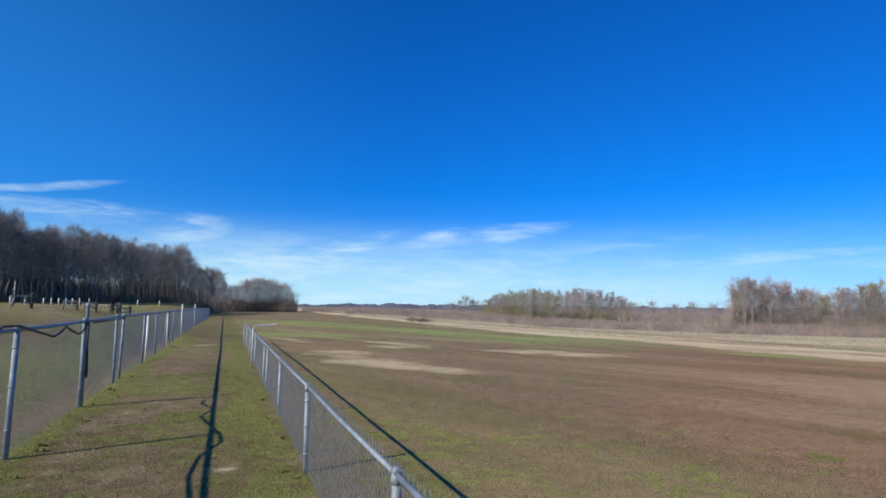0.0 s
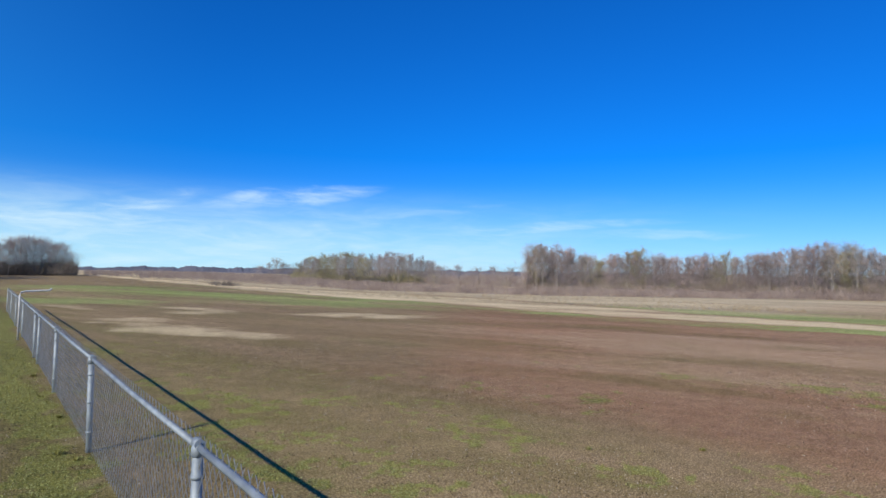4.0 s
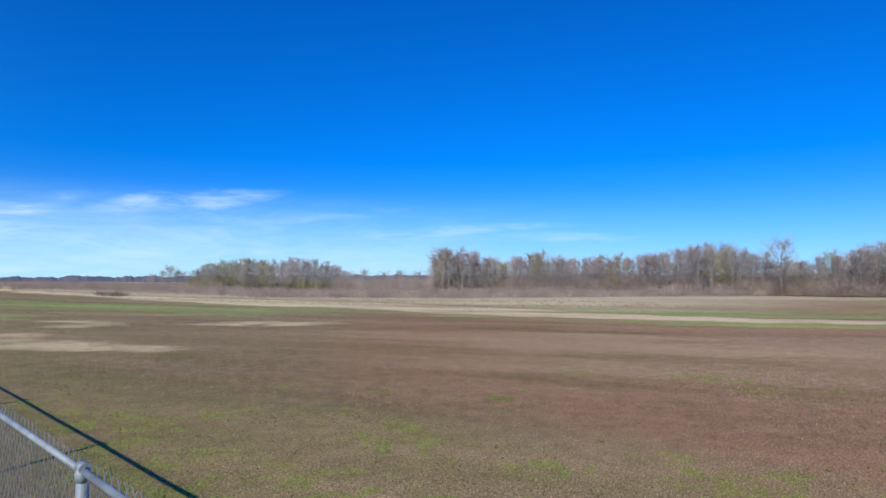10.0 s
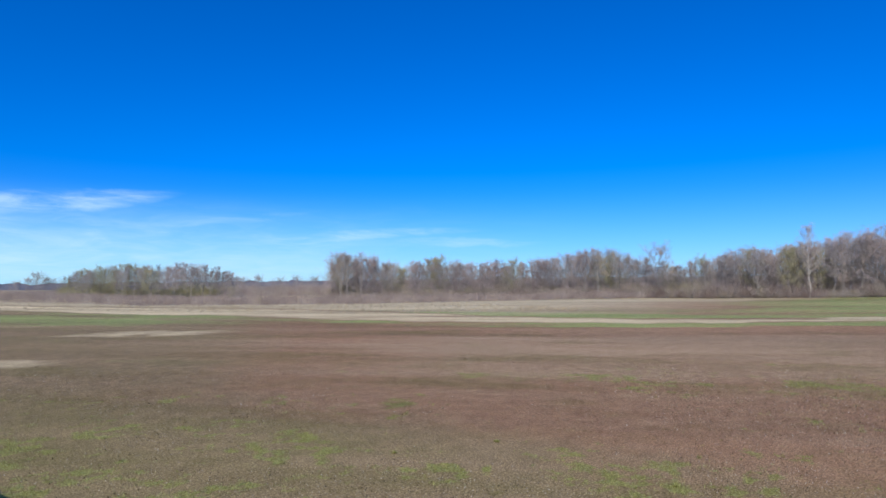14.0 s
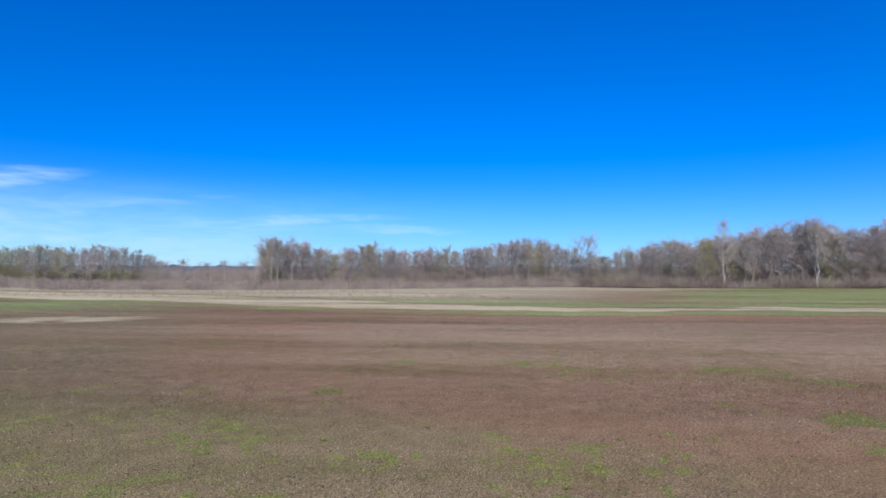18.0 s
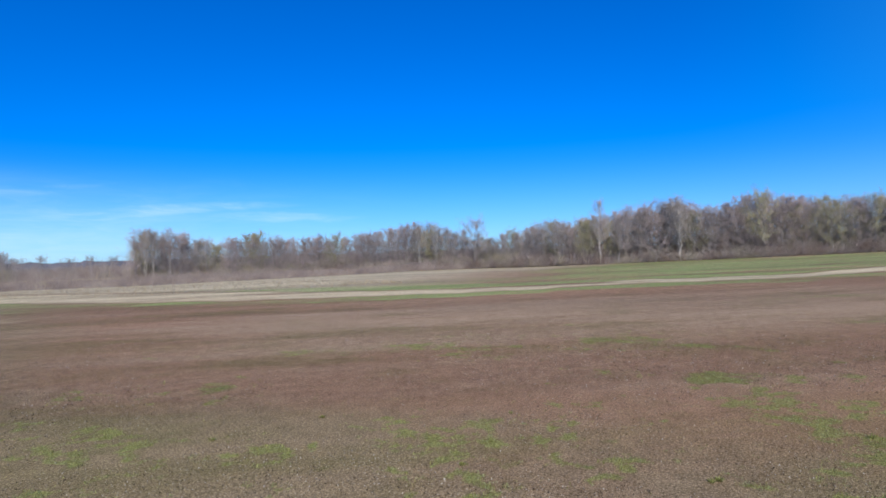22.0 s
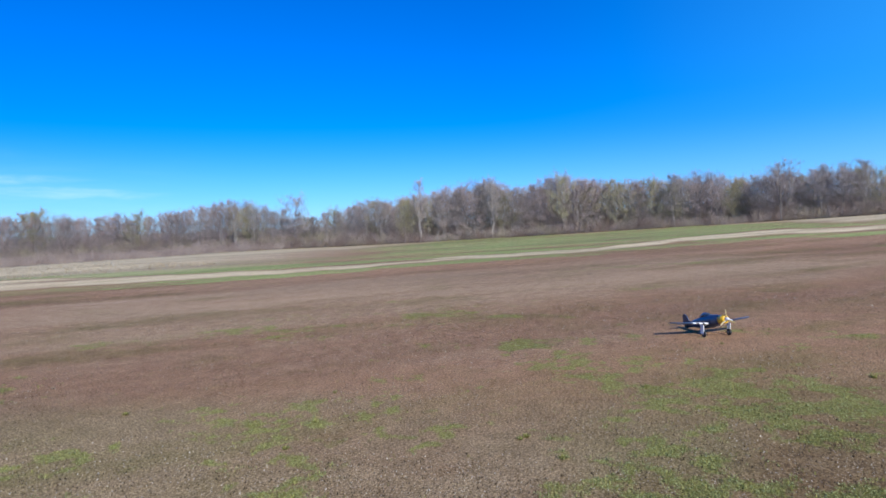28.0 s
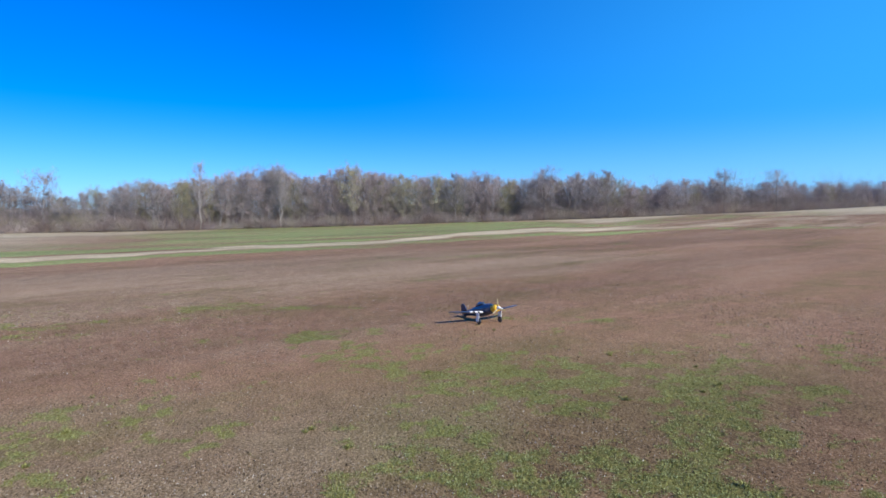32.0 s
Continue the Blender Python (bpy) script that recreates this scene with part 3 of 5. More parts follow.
# ---- fences ----
def link_mesh(p0, p1, height, over=0.05, pitch=0.062, wire=0.0022):
    """Chain-link cloth between two posts: two crossing families of wires, with knuckles above the rail."""
    p0, p1 = Vector(p0), Vector(p1)
    run = p1 - p0
    length = run.length
    d = run.normalized()
    nrm = d.cross(Vector((0, 0, 1))).normalized()
    top = height + over
    verts, faces = [], []

    def strand(a0, z0, a1, z1, side):
        a, c = p0 + d * a0 + Vector((0, 0, z0)), p0 + d * a1 + Vector((0, 0, z1))
        t = (c - a).normalized()
        w = t.cross(nrm) * wire
        o = nrm * wire * side
        k = len(verts)
        for q in (a, c):
            verts.extend([q + w + o, q - w + o, q + nrm * wire * 1.8 * side + o])
        faces.extend([(k, k + 1, k + 4, k + 3), (k + 1, k + 2, k + 5, k + 4), (k + 2, k, k + 3, k + 5)])
    lo, hi = 0.03, top
    span = hi - lo
    lean = span * 0.72
    a = -lean
    while a < length:
        s0, s1 = max(0, a), min(length, a + lean)
        if s1 > s0:
            strand(s0, lo + (s0 - a) / lean * span, s1, lo + (s1 - a) / lean * span, 1)
            strand(s0, hi - (s0 - a) / lean * span, s1, hi - (s1 - a) / lean * span, -1)
        a += pitch
    return mesh_of("chain_link", verts, faces, wire_mat)


def post_mesh(height, radius=0.030, cap=0.036):
    bm = bmesh.new()
    add_tube(bm, [(0, 0, -0.1), (0, 0, height)], radius, 10)
    add_tube(bm, [(0, 0, height - 0.03), (0, 0, height + 0.012), (0, 0, height + 0.03), (0, 0, height + 0.04)], [cap, cap, cap * 0.75, cap * 0.2], 10)
    for z in (0.22 * height, 0.55 * height, 0.85 * height):
        add_tube(bm, [(0, 0, z - 0.011), (0, 0, z + 0.011)], radius * 1.14, 10)
    me = bpy.data.meshes.new("post")
    bm.to_mesh(me)
    bm.free()
    me.materials.append(galv)
    return me


def fence(name, label, points, height, post_r=0.030, rail_r=0.021, pitch=0.062, over=0.05, rail=True):
    f = thing(name, label, "fence", kind="structure")
    pm = post_mesh(height - (0.035 if height < 1 else 0), post_r, post_r * 1.2)
    for p in points:
        ob = part("post", pm, None, f)
        ob.matrix_basis = pose(*p, random.uniform(-0.7, 0.7), random.uniform(-0.7, 0.7), random.uniform(0, 360))
    for a, c in zip(points, points[1:]):
        a, c = Vector(a), Vector(c)
        if (c - a).length < 0.5:
            continue
        if rail:
            mid = (a + c) / 2 + Vector((0, 0, height - 0.02 - random.uniform(0, 0.012)))
            part("top_rail", tube([a + Vector((0, 0, height - 0.02)), mid, c + Vector((0, 0, height - 0.02))], rail_r, 8), galv, f)
        far = min(a.length, c.length)
        part("chain_link", link_mesh(a, c, height, over, pitch if far < 30 else pitch * 1.8, 0.0019 if height < 1 else 0.0010 if far < 30 else 0.0016), None, f)
    return f


def line(off, w, z=None):
    p = FN * off + FD * w
    return (p.x, p.y, float(land(p.x, p.y)) if z is None else z)


tall_w = [0, 3.9, 8.3, 12, 15.3, 16.1, 20.2, 23.8, 27.4, 31.2, 36, 41, 45.9, 50.9, 56.6, 63, 69.3, 76, 83, 91, 100]
tall_fence = fence("tall_fence", "tall galvanised chain-link fence with a top rail and a black cable along it", [line(TALL_OFF, w) for w in tall_w], 1.48, 0.033, 0.024)
low_w = [-0.5, 3.2, 6.84, 10.4, 13.6, 14.6, 18.9, 22.9, 26.5, 30.4]
low_fence = fence("low_fence", "low galvanised chain-link barrier between walkway and field", [line(LOW_OFF, w) for w in low_w], 0.93, 0.028, 0.0185, 0.088)
for w in low_w[1:4]:
    o = Vector(line(LOW_OFF, w)) + Vector((0, 0, 0.925))
    part("post_cap", tube([o - FD * 0.035, o + FD * 0.035], 0.027, 10), galv, low_fence)
# bent white conduit standing by the low fence
o = Vector(line(LOW_OFF - 0.12, 18.3))
pale_pipe = material("weathered_pale_pipe", [(0.36, 0.38, 0.40), (0.50, 0.52, 0.53)], 8, 0.6)
elbow = tagged(part("bent_pipe", tube([o, o + Vector((0, 0, 1.10)), o + Vector((0.03, 0.0, 1.17)), o + FN * 0.12 + Vector((0, 0, 1.2)), o + FN * 0.62 + Vector((0, 0, 1.22)), o + FN * 0.66 + Vector((0, 0, 1.27))], 0.022, 8), pale_pipe),
               "white bent pipe standing against the low fence", "pipe")
# thin white standpipes tied to the tall fence
for w, h in ((20.67, 1.40), (27.56, 1.45), (36.33, 1.8), (51.11, 1.85)):
    o = Vector(line(TALL_OFF + 0.05, w))
    tagged(part("standpipe", tube([o, o + Vector((0, 0, h))], 0.03, 8), white_paint), "thin white pipe strapped to the tall chain-link fence", "pipe", "pipes along the fence")
o = Vector(line(TALL_OFF + 0.02, 12.03))
tagged(part("pole", tube([o, o + Vector((0, 0, 1.72)), o + Vector((0, 0, 1.74)), o + Vector((0, 0, 1.78))], [0.03, 0.03, 0.045, 0.04], 10), galv), "galvanised pole with a dark cap beside a fence post", "pole")
# cable looped along the rail and down the pole
cab = []
for i, (w, dz) in enumerate(((4.96, -0.12), (6.27, -0.17), (7.08, -0.12), (7.49, -0.02), (7.7, 0.04), (8.24, 0.03), (8.93, -0.06), (9.81, -0.17), (10.2, -0.12), (10.45, -0.05), (10.79, -0.12), (11.28, -0.2), (11.68, -0.16), (11.97, -0.02))):
    p = Vector(line(TALL_OFF + 0.045, w))
    cab.append(p + Vector((0, 0, 1.48 + dz)))
part("cable", tube(cab, 0.016, 6), cable_mat, tall_fence, "black cable looped over the rail")
p = Vector(line(TALL_OFF + 0.06, 11.97))
part("cable", tube([p + Vector((0, 0, 1.44)), p + Vector((0.01, -0.02, 0.95)), p + FD * 0.03 + Vector((0, 0, 0.55)), p + FD * 0.10 + Vector((0, 0, 0.50)), p + FD * 0.13 + Vector((0, 0, 0.62)), p + FD * 0.05 + Vector((0, 0, 0.98))], 0.018, 6), cable_mat, tall_fence, "hanging black cable")
p = Vector(line(TALL_OFF + 0.07, 12.3))
part("cable", tube([p + Vector((0, 0, 1.43)) + FD * k for k in (0, 1.6, 3.6)], 0.014, 6), cable_mat, tall_fence)
p = Vector(line(TALL_OFF + 0.10, 27.3))
part("cable", tube([p + Vector((0, 0, 1.46)), p + Vector((0, 0, 1.40)) + FD * 0.25, p + Vector((0, 0, 0.5)) + FD * 0.5, p + Vector((0.1, 0, 0.05)) + FD * 0.4, p + Vector((0.4, 0, 0.02)) + FD * 0.1], 0.016, 6), cable_mat, tall_fence)

# the club's side: gate post, opening, and the long fence beyond it
BD = Vector((0.749, -0.663, 0))
B1 = Vector((6.31, -8.02, 0))


def bline(w):
    p = B1 + BD * w
    return (p.x, p.y, float(land(p.x, p.y)))


club_fence = fence("club_fence", "tall galvanised chain-link fence beyond the gate opening", [bline(w) for w in (0, 4.9, 5.25, 9.3, 14.2, 20.0, 25.5, 31, 37, 44, 52, 60)], 1.48, 0.035, 0.02)
corner = Vector(line(TALL_OFF, 0.0))
gate_end = Vector((1.77, -3.83, 0))
pts = [tuple(gate_end.lerp(corner, k)) for k in (0.0, 0.5, 1.0)]
gate_fence = fence("gate_fence", "tall chain-link fence ending in a thick grey gate post", pts[:2] + [tuple(Vector(pts[2]) + Vector((0.15, -0.1, 0)))], 1.47, 0.037, 0.019)
for z in (0.35, 0.78, 1.14, 1.35):
    part("hinge_band", tube([gate_end + Vector((0, 0, z - 0.02)), gate_end + Vector((0, 0, z + 0.02))], 0.044, 10), galv, gate_fence)


# ---- woods ----
class Strands:
    """Collects tapered three-sided limbs and thin twigs into one mesh."""

    def __init__(self):
        self.v, self.f = [], []

    def limb(self, pts, r0, r1, sides=3):
        n = len(pts)
        start = len(self.v)
        for i, p in enumerate(pts):
            d = (pts[min(i + 1, n - 1)] - pts[max(i - 1, 0)]).normalized()
            a = d.orthogonal().normalized()
            b = d.cross(a)
            r = r0 + (r1 - r0) * i / (n - 1)
            for k in range(sides):
                t = k * math.tau / sides
                self.v.append(p + (a * math.cos(t) + b * math.sin(t)) * r)
        for i in range(n - 1):
            for k in range(sides):
                q = start + i * sides
                self.f.append((q + k, q + (k + 1) % sides, q + sides + (k + 1) % sides, q + sides + k))

    def twig(self, p, d, length, width):
        side = d.cross(Vector((random.gauss(0, 1), random.gauss(0, 1), random.gauss(0, 1)))).normalized() * width
        k = len(self.v)
        self.v.extend([p + side, p - side, p + d * length])
        self.f.append((k, k + 1, k + 2))


def rand_dir(up=0.0):
    v = Vector((random.gauss(0, 1), random.gauss(0, 1), random.gauss(0, 1) + up))
    return v.normalized()


def grow_tree(seed, h, spread, bole, limbs, subs, twigs, twig_len, twig_w, crown0, stems=1, rise=0.9, up=0.45):
    """Returns trunk-and-limb mesh data and the crown's fine twigs, for a tree h tall with its foot at the origin."""
    random.seed(seed)
    wood, fine = Strands(), Strands()
    for s in range(stems):
        lean = Vector((random.gauss(0, 0.05), random.gauss(0, 0.05), 1)) if stems == 1 else Vector((math.cos(s * 2.4) * 0.14, math.sin(s * 2.4) * 0.14, 1))
        hh = h * random.uniform(0.88, 1.0) if s else h
        stem = [Vector((0, 0, -0.3))]
        for i in range(1, 8):
            t = i / 7
            stem.append(Vector((lean.x * hh * t + random.gauss(0, 0.010) * hh, lean.y * hh * t + random.gauss(0, 0.010) * hh, hh * t * 0.90)))
        wood.limb(stem, bole, bole * 0.10, 6)
        for j in range(limbs):
            u = (j + random.random()) / limbs
            t = crown0 + (1 - crown0) * u * 0.97
            i = min(int(t * 7), 6)
            o = stem[i].lerp(stem[i + 1], t * 7 - i)
            a = j * 2.4 + random.uniform(-0.5, 0.5)
            # domed crown: long limbs low down, short upright ones at the top
            length = spread * (0.30 + 0.85 * math.sqrt(max(0.03, 1 - u ** 1.8))) * random.uniform(0.72, 1.12)
            d = Vector((math.cos(a), math.sin(a), rise * (0.55 + 0.7 * u) * random.uniform(0.7, 1.3))).normalized()
            pts = [o]
            for k in range(4):
                d = (d + Vector((random.gauss(0, 0.16), random.gauss(0, 0.16), 0.09))).normalized()
                pts.append(pts[-1] + d * length / 4)
            wood.limb(pts, bole * (1 - t) * 0.42 + 0.014, 0.010)
            for q in range(subs):
                k = random.uniform(0.6, 3.95)
                i2 = min(int(k), 3)
                p = pts[i2].lerp(pts[i2 + 1], k - i2)
                e = (d * 0.8 + rand_dir(0.35) * 1.0).normalized()
                sl = length * random.uniform(0.25, 0.55)
                fine.twig(p, e, sl, 0.016)
                for w in range(twigs):
                    fine.twig(p + e * sl * random.uniform(0.1, 1.0), (e * 0.55 + rand_dir(0.25) * 0.95 + Vector((0, 0, up))).normalized(), twig_len * random.uniform(0.45, 1.2), twig_w * random.uniform(0.7, 1.3))
    random.seed(seed + 1000)
    return mesh_of("trunk", wood.v, wood.f), mesh_of("crown", fine.v, fine.f)


def variants(specs, bark, twig):
    out = []
    for sp in specs:
        a, b = grow_tree(**sp)
        a.materials.append(bark)
        b.materials.append(twig)
        out.append((a, b, sp["h"]))
    return out


GREY = variants([dict(seed=s, h=12, spread=3.3, bole=0.12, limbs=20, subs=9, twigs=16, twig_len=1.0, twig_w=0.0105, crown0=0.28, rise=1.4, up=0.25) for s in (11, 12, 13, 14)], bark_grey, twig_grey)
RED = variants([dict(seed=s, h=12, spread=4.2, bole=0.12, limbs=22, subs=10, twigs=16, twig_len=1.0, twig_w=0.0115, crown0=0.14, rise=1.0, up=0.12) for s in (21, 22, 23, 24)], bark_grey, twig_red)
GREEN = variants([dict(seed=s, h=11, spread=4.1, bole=0.11, limbs=22, subs=10, twigs=16, twig_len=0.95, twig_w=0.0125, crown0=0.12, rise=0.95, up=0.1) for s in (31, 32, 33)], bark_grey, twig_green)
PALE = variants([dict(seed=s, h=13, spread=3.0, bole=0.085, limbs=20, subs=9, twigs=20, twig_len=0.95, twig_w=0.0055, rise=1.7, crown0=0.30, stems=k, up=0.2) for s, k in ((41, 1), (42, 2))], bark_pale, twig_pale)
BROAD = variants([dict(seed=s, h=11, spread=4.8, bole=0.15, limbs=24, subs=11, twigs=16, twig_len=1.0, twig_w=0.010, crown0=0.22, rise=1.0, up=0.12) for s in (51, 52)], bark_grey, twig_grey)
SLIM = variants([dict(seed=s, h=13, spread=3.0, bole=0.125, limbs=18, subs=9, twigs=14, twig_len=1.0, twig_w=0.0085, crown0=0.30, rise=1.8, up=0.35) for s in (61, 62, 63, 64)], bark_dark, twig_slim)
FAMILY = {
    "slim": (SLIM, "tall slender bare tree with a dark grey upright crown"),
    "grey": (GREY, "bare grey-barked woodland tree with thin upright branches"),
    "red": (RED, "tree with reddish-brown budding twigs at the wood's edge"),
    "green": (GREEN, "tree with fresh yellow-green spring buds"),
    "pale": (PALE, "pale-barked birch-like tree with whitish trunk and bare twigs"),
    "broad": (BROAD, "broad-crowned bare deciduous tree with spreading limbs"),
}


def plant(family, az, r, top_el, group, pick=None):
    base = on_land(az, r)
    h = EYE[2] + r * math.tan(radians(top_el)) - base.z
    if h < 1.5:
        return None
    meshes, label = FAMILY[family]
    a, b, h0 = meshes[random.randrange(len(meshes)) if pick is None else pick]
    k = h / h0
    wide = k ** 0.85 * random.uniform(0.9, 1.2)
    t = thing("tree", label, "tree", pose(base.x, base.y, base.z - 0.1, 0, 0, random.uniform(0, 360)) @ Matrix.Diagonal((wide, wide, k, 1)), group)
    part("trunk", a, None, t)
    part("crown", b, None, t)
    return t


random.seed(5)
# skyline of the wood beyond the field: bearing and height above the horizon
WOOD_AZ = [-25.5, -27.1, -28.7, -30.3, -31.9, -33.5, -35.1, -36.7, -38.3, -39.9, -41.5, -43.1, -44.7, -46.3, -47.9, -49.5, -51.1, -52.7, -54.3, -55.9, -57.5, -59.1, -60.7, -62.3, -63.9, -65.5, -67.1, -68.7, -70.3, -71.9, -73.5, -75.1, -76.7, -78.3, -79.9, -81.5, -83.1, -84.7, -86.3, -87.9, -89.5, -91.1, -92.7, -94.3, -95.9, -97.5, -99.1, -100.7, -102.3, -103.9, -105.5, -107.1, -108.7, -110.3, -111.9, -113.5, -115.1, -116.7, -118.3, -119.9, -121.5, -123.1, -124.7, -126.3, -127.9]
WOOD_EL = [3.17, 3.17, 2.92, 2.74, 2.22, 2.36, 2.68, 2.77, 2.36, 2.37, 2.49, 2.53, 2.56, 2.73, 3.17, 3.24, 3.31, 3.10, 2.58, 2.01, 1.84, 2.02, 2.65, 2.89, 2.94, 2.95, 3.40, 3.42, 3.73, 4.03, 4.13, 4.10, 3.57, 3.68, 4.14, 4.33, 4.00, 3.94, 3.68, 3.66, 3.55, 3.57, 3.83, 3.79, 3.35, 3.47, 3.63, 3.33, 3.77, 3.80, 3.24, 2.70, 2.67, 2.75, 3.26, 3.26, 2.61, 2.14, 3.06, 2.80, 2.51, 2.59, 2.59, 2.45, 2.38]
R_AZ = [-126.8, -117.9, -111.2, -94.6, -77.9, -66.8, -55.6, -49.0, -33.4, -25.6]
R_M = [215, 200, 172, 165, 160, 155, 158, 158, 165, 172]


def wood_el(az):
    return float(np.interp(-az, [-a for a in WOOD_AZ], WOOD_EL))


def wood_r(az):
    return float(np.interp(az, R_AZ, R_M))


def mass(name, label, items, mats):
    """Many trees joined into two meshes, wood and twigs, under one thing of kind stuff."""
    t = thing(name, label, "woods", kind="stuff")
    for i, (kind, mat) in enumerate(zip(("trunks", "twigs"), mats)):
        vs, fs, n = [], [], 0
        for pair, m in items:
            me = pair[i]
            co = np.empty(len(me.vertices) * 3)
            me.vertices.foreach_get("co", co)
            mm = np.array(m)
            vs.append(co.reshape(-1, 3) @ mm[:3, :3].T + mm[:3, 3])
            tri = 3 if i else 4
            idx = np.empty(len(me.loops), dtype=np.int32)
            me.loops.foreach_get("vertex_index", idx)
            fs.append(idx.reshape(-1, tri) + n)
            n += len(me.vertices)
        v, f = np.concatenate(vs), np.concatenate(fs)
        me = bpy.data.meshes.new(kind)
        me.vertices.add(len(v))
        me.vertices.foreach_set("co", v.ravel())
        me.loops.add(f.size)
        me.loops.foreach_set("vertex_index", f.ravel().astype(np.int32))
        me.polygons.add(len(f))
        me.polygons.foreach_set("loop_start", np.arange(0, f.size, f.shape[1], dtype=np.int32))
        me.update()
        part(kind, me, mat, t)
    return t


def seat(pair, az, r, top_el):
    base = on_land(az, r)
    k = max(0.2, (EYE[2] + r * math.tan(radians(top_el)) - base.z) / pair[2])
    wide = k ** 0.85 * random.uniform(0.9, 1.2)
    return pair, pose(base.x, base.y, base.z - 0.1, 0, 0, random.uniform(0, 360)) @ Matrix.Diagonal((wide, wide, k, 1))


rear = {"red": [], "grey": []}
az = -25.8
while az > -127.5:
    near = az < -61
    a = az + random.uniform(-0.25, 0.25)
    mixture = ["red", "red", "red", "grey", "broad", "green"] if near else ["red", "grey", "slim", "green", "grey", "red", "grey"]
    plant(random.choice(mixture), a, wood_r(a) * random.uniform(0.985, 1.015), wood_el(a) * (random.uniform(0.72, 1.03) if near else random.uniform(0.66, 1.03)) + 0.02, "trees of the wood beyond the field")
    for row in range(2 if near else 1):
        a = az + random.uniform(-0.4, 0.4)
        fam = random.choice(["red", "grey"]) if near else random.choice(["grey", "grey", "red"])
        rear[fam].append(seat(FAMILY[fam][0][random.randrange(4)], a, wood_r(a) * (1.035 + 0.035 * row), wood_el(a) * (random.uniform(0.78, 1.0) if near else random.uniform(0.66, 0.97)) - 0.05))
    az -= 0.60 if near else 0.50
mass("rear_trees_brown", "reddish-brown bare trees deeper in the wood", rear["red"], (bark_grey, twig_red))
mass("rear_trees_grey", "grey bare trees deeper in the wood", rear["grey"], (bark_grey, twig_grey))
for fam, a, el, k in (("pale", -26.6, 3.25, 1), ("pale", -27.3, 3.05, 0), ("red", -28.6, 2.95, 0), ("pale", -50.8, 3.3, 1), ("pale", -52.3, 3.25, 0), ("broad", -55.9, 3.3, 0), ("pale", -67.6, 5.0, 0), ("pale", -74.6, 4.6, 1),
                      ("green", -81.2, 4.5, 0), ("grey", -90.8, 3.9, 1), ("broad", -99.1, 4.1, 1), ("grey", -102.0, 3.9, 3), ("grey", -103.4, 3.8, 0), ("grey", -105.0, 3.95, 2), ("broad", -114.6, 3.55, 0), ("broad", -118.6, 3.4, 1)):
    plant(fam, a, wood_r(a) * 0.975, el, "trees of the wood beyond the field", k)
# the clump out in the rough
for i in range(78):
    a = -4.0 - 13.6 * (i + random.random()) / 78
    deep = random.random()
    el = float(np.interp(a, [-17.9, -16.0, -14.4, -13.2, -11.7, -9.6, -8.4, -6.6, -5.1, -4.1, -3.5], [0.7, 1.75, 1.9, 2.2, 1.9, 2.12, 2.15, 1.7, 1.42, 1.15, 0.8])) * (0.72 + 0.32 * deep) * random.uniform(0.92, 1.06)
    plant(random.choice(["green", "green", "grey", "slim"] if a > -10 else ["grey", "grey", "red", "green", "pale", "slim"]), a, 225 + 35 * deep, el, "trees of the clump in the rough")
for a, el in ((-3.4, 0.75), (-2.9, 0.85), (-2.3, 1.2), (-1.7, 0.8), (-0.9, 0.55), (-17.9, 0.8), (-19.2, 0.95), (-21.0, 0.75), (-22.6, 0.9), (-24.2, 0.8)):
    plant("broad", a, 240, el, "trees of the clump in the rough", 0)
# the dark wood behind the pits: its distance and its skyline by bearing
PITS = [13, 19, 22, 27, 32, 38, 42], [235, 205, 142, 125, 112, 102, 96]
PITS_SKY = [13.62, 14.41, 15.68, 17.44, 19.16, 19.57, 20.23, 21.97, 23.55, 24.52, 26.5, 29.46, 32.38, 34.26, 35.29, 37.71, 39.09, 41.88], [0.81, 1.79, 2.15, 2.24, 1.53, 1.87, 3.23, 3.35, 5.15, 4.8, 5.13, 5.68, 5.96, 5.68, 6.68, 7.4, 7.14, 7.33]
for i in range(84):
    a = 13.8 + 27.4 * (i + random.random()) / 84
    r = float(np.interp(a, *PITS)) * random.uniform(0.98, 1.06)
    el = float(np.interp(a, *PITS_SKY)) * random.uniform(0.93, 1.05)
    plant("broad" if a < 19.3 else random.choice(["slim", "slim", "slim", "slim", "grey"] if a < 27 else ["slim", "slim", "slim", "slim", "grey"]), a, r, el, "trees of the wood behind the pits")
rear = []
for i in range(110):
    a = 19.6 + 22.4 * (i + random.random()) / 110
    el = float(np.interp(a, *PITS_SKY)) * random.uniform(0.82, 1.0)
    rear.append(seat(SLIM[i % 4], a, float(np.interp(a, *PITS)) * random.uniform(1.06, 1.25), el))
mass("rear_trees_pits", "bare grey trees deeper in the wood behind the pits", rear, (bark_dark, twig_slim))
# trees beyond the club's buildings
for a, el, r in ((-128.49, 1.88, 330), (-129.5, 1.61, 340), (-130.39, 1.66, 340), (-131.28, 1.5, 350), (-132.39, 1.71, 340), (-133.5, 1.65, 330), (-134.61, 1.59, 330), (-135.95, 1.58, 300), (-139.06, 2.3, 260), (-142.4, 1.75, 300), (-143.29, 1.54, 300), (-145.29, 1.63, 290), (-146.18, 1.41, 300), (-154.64, 1.46, 260), (-156.86, 1.55, 250)):
    plant(random.choice(["grey", "broad"]), a, r, el, "trees beyond the club ground")


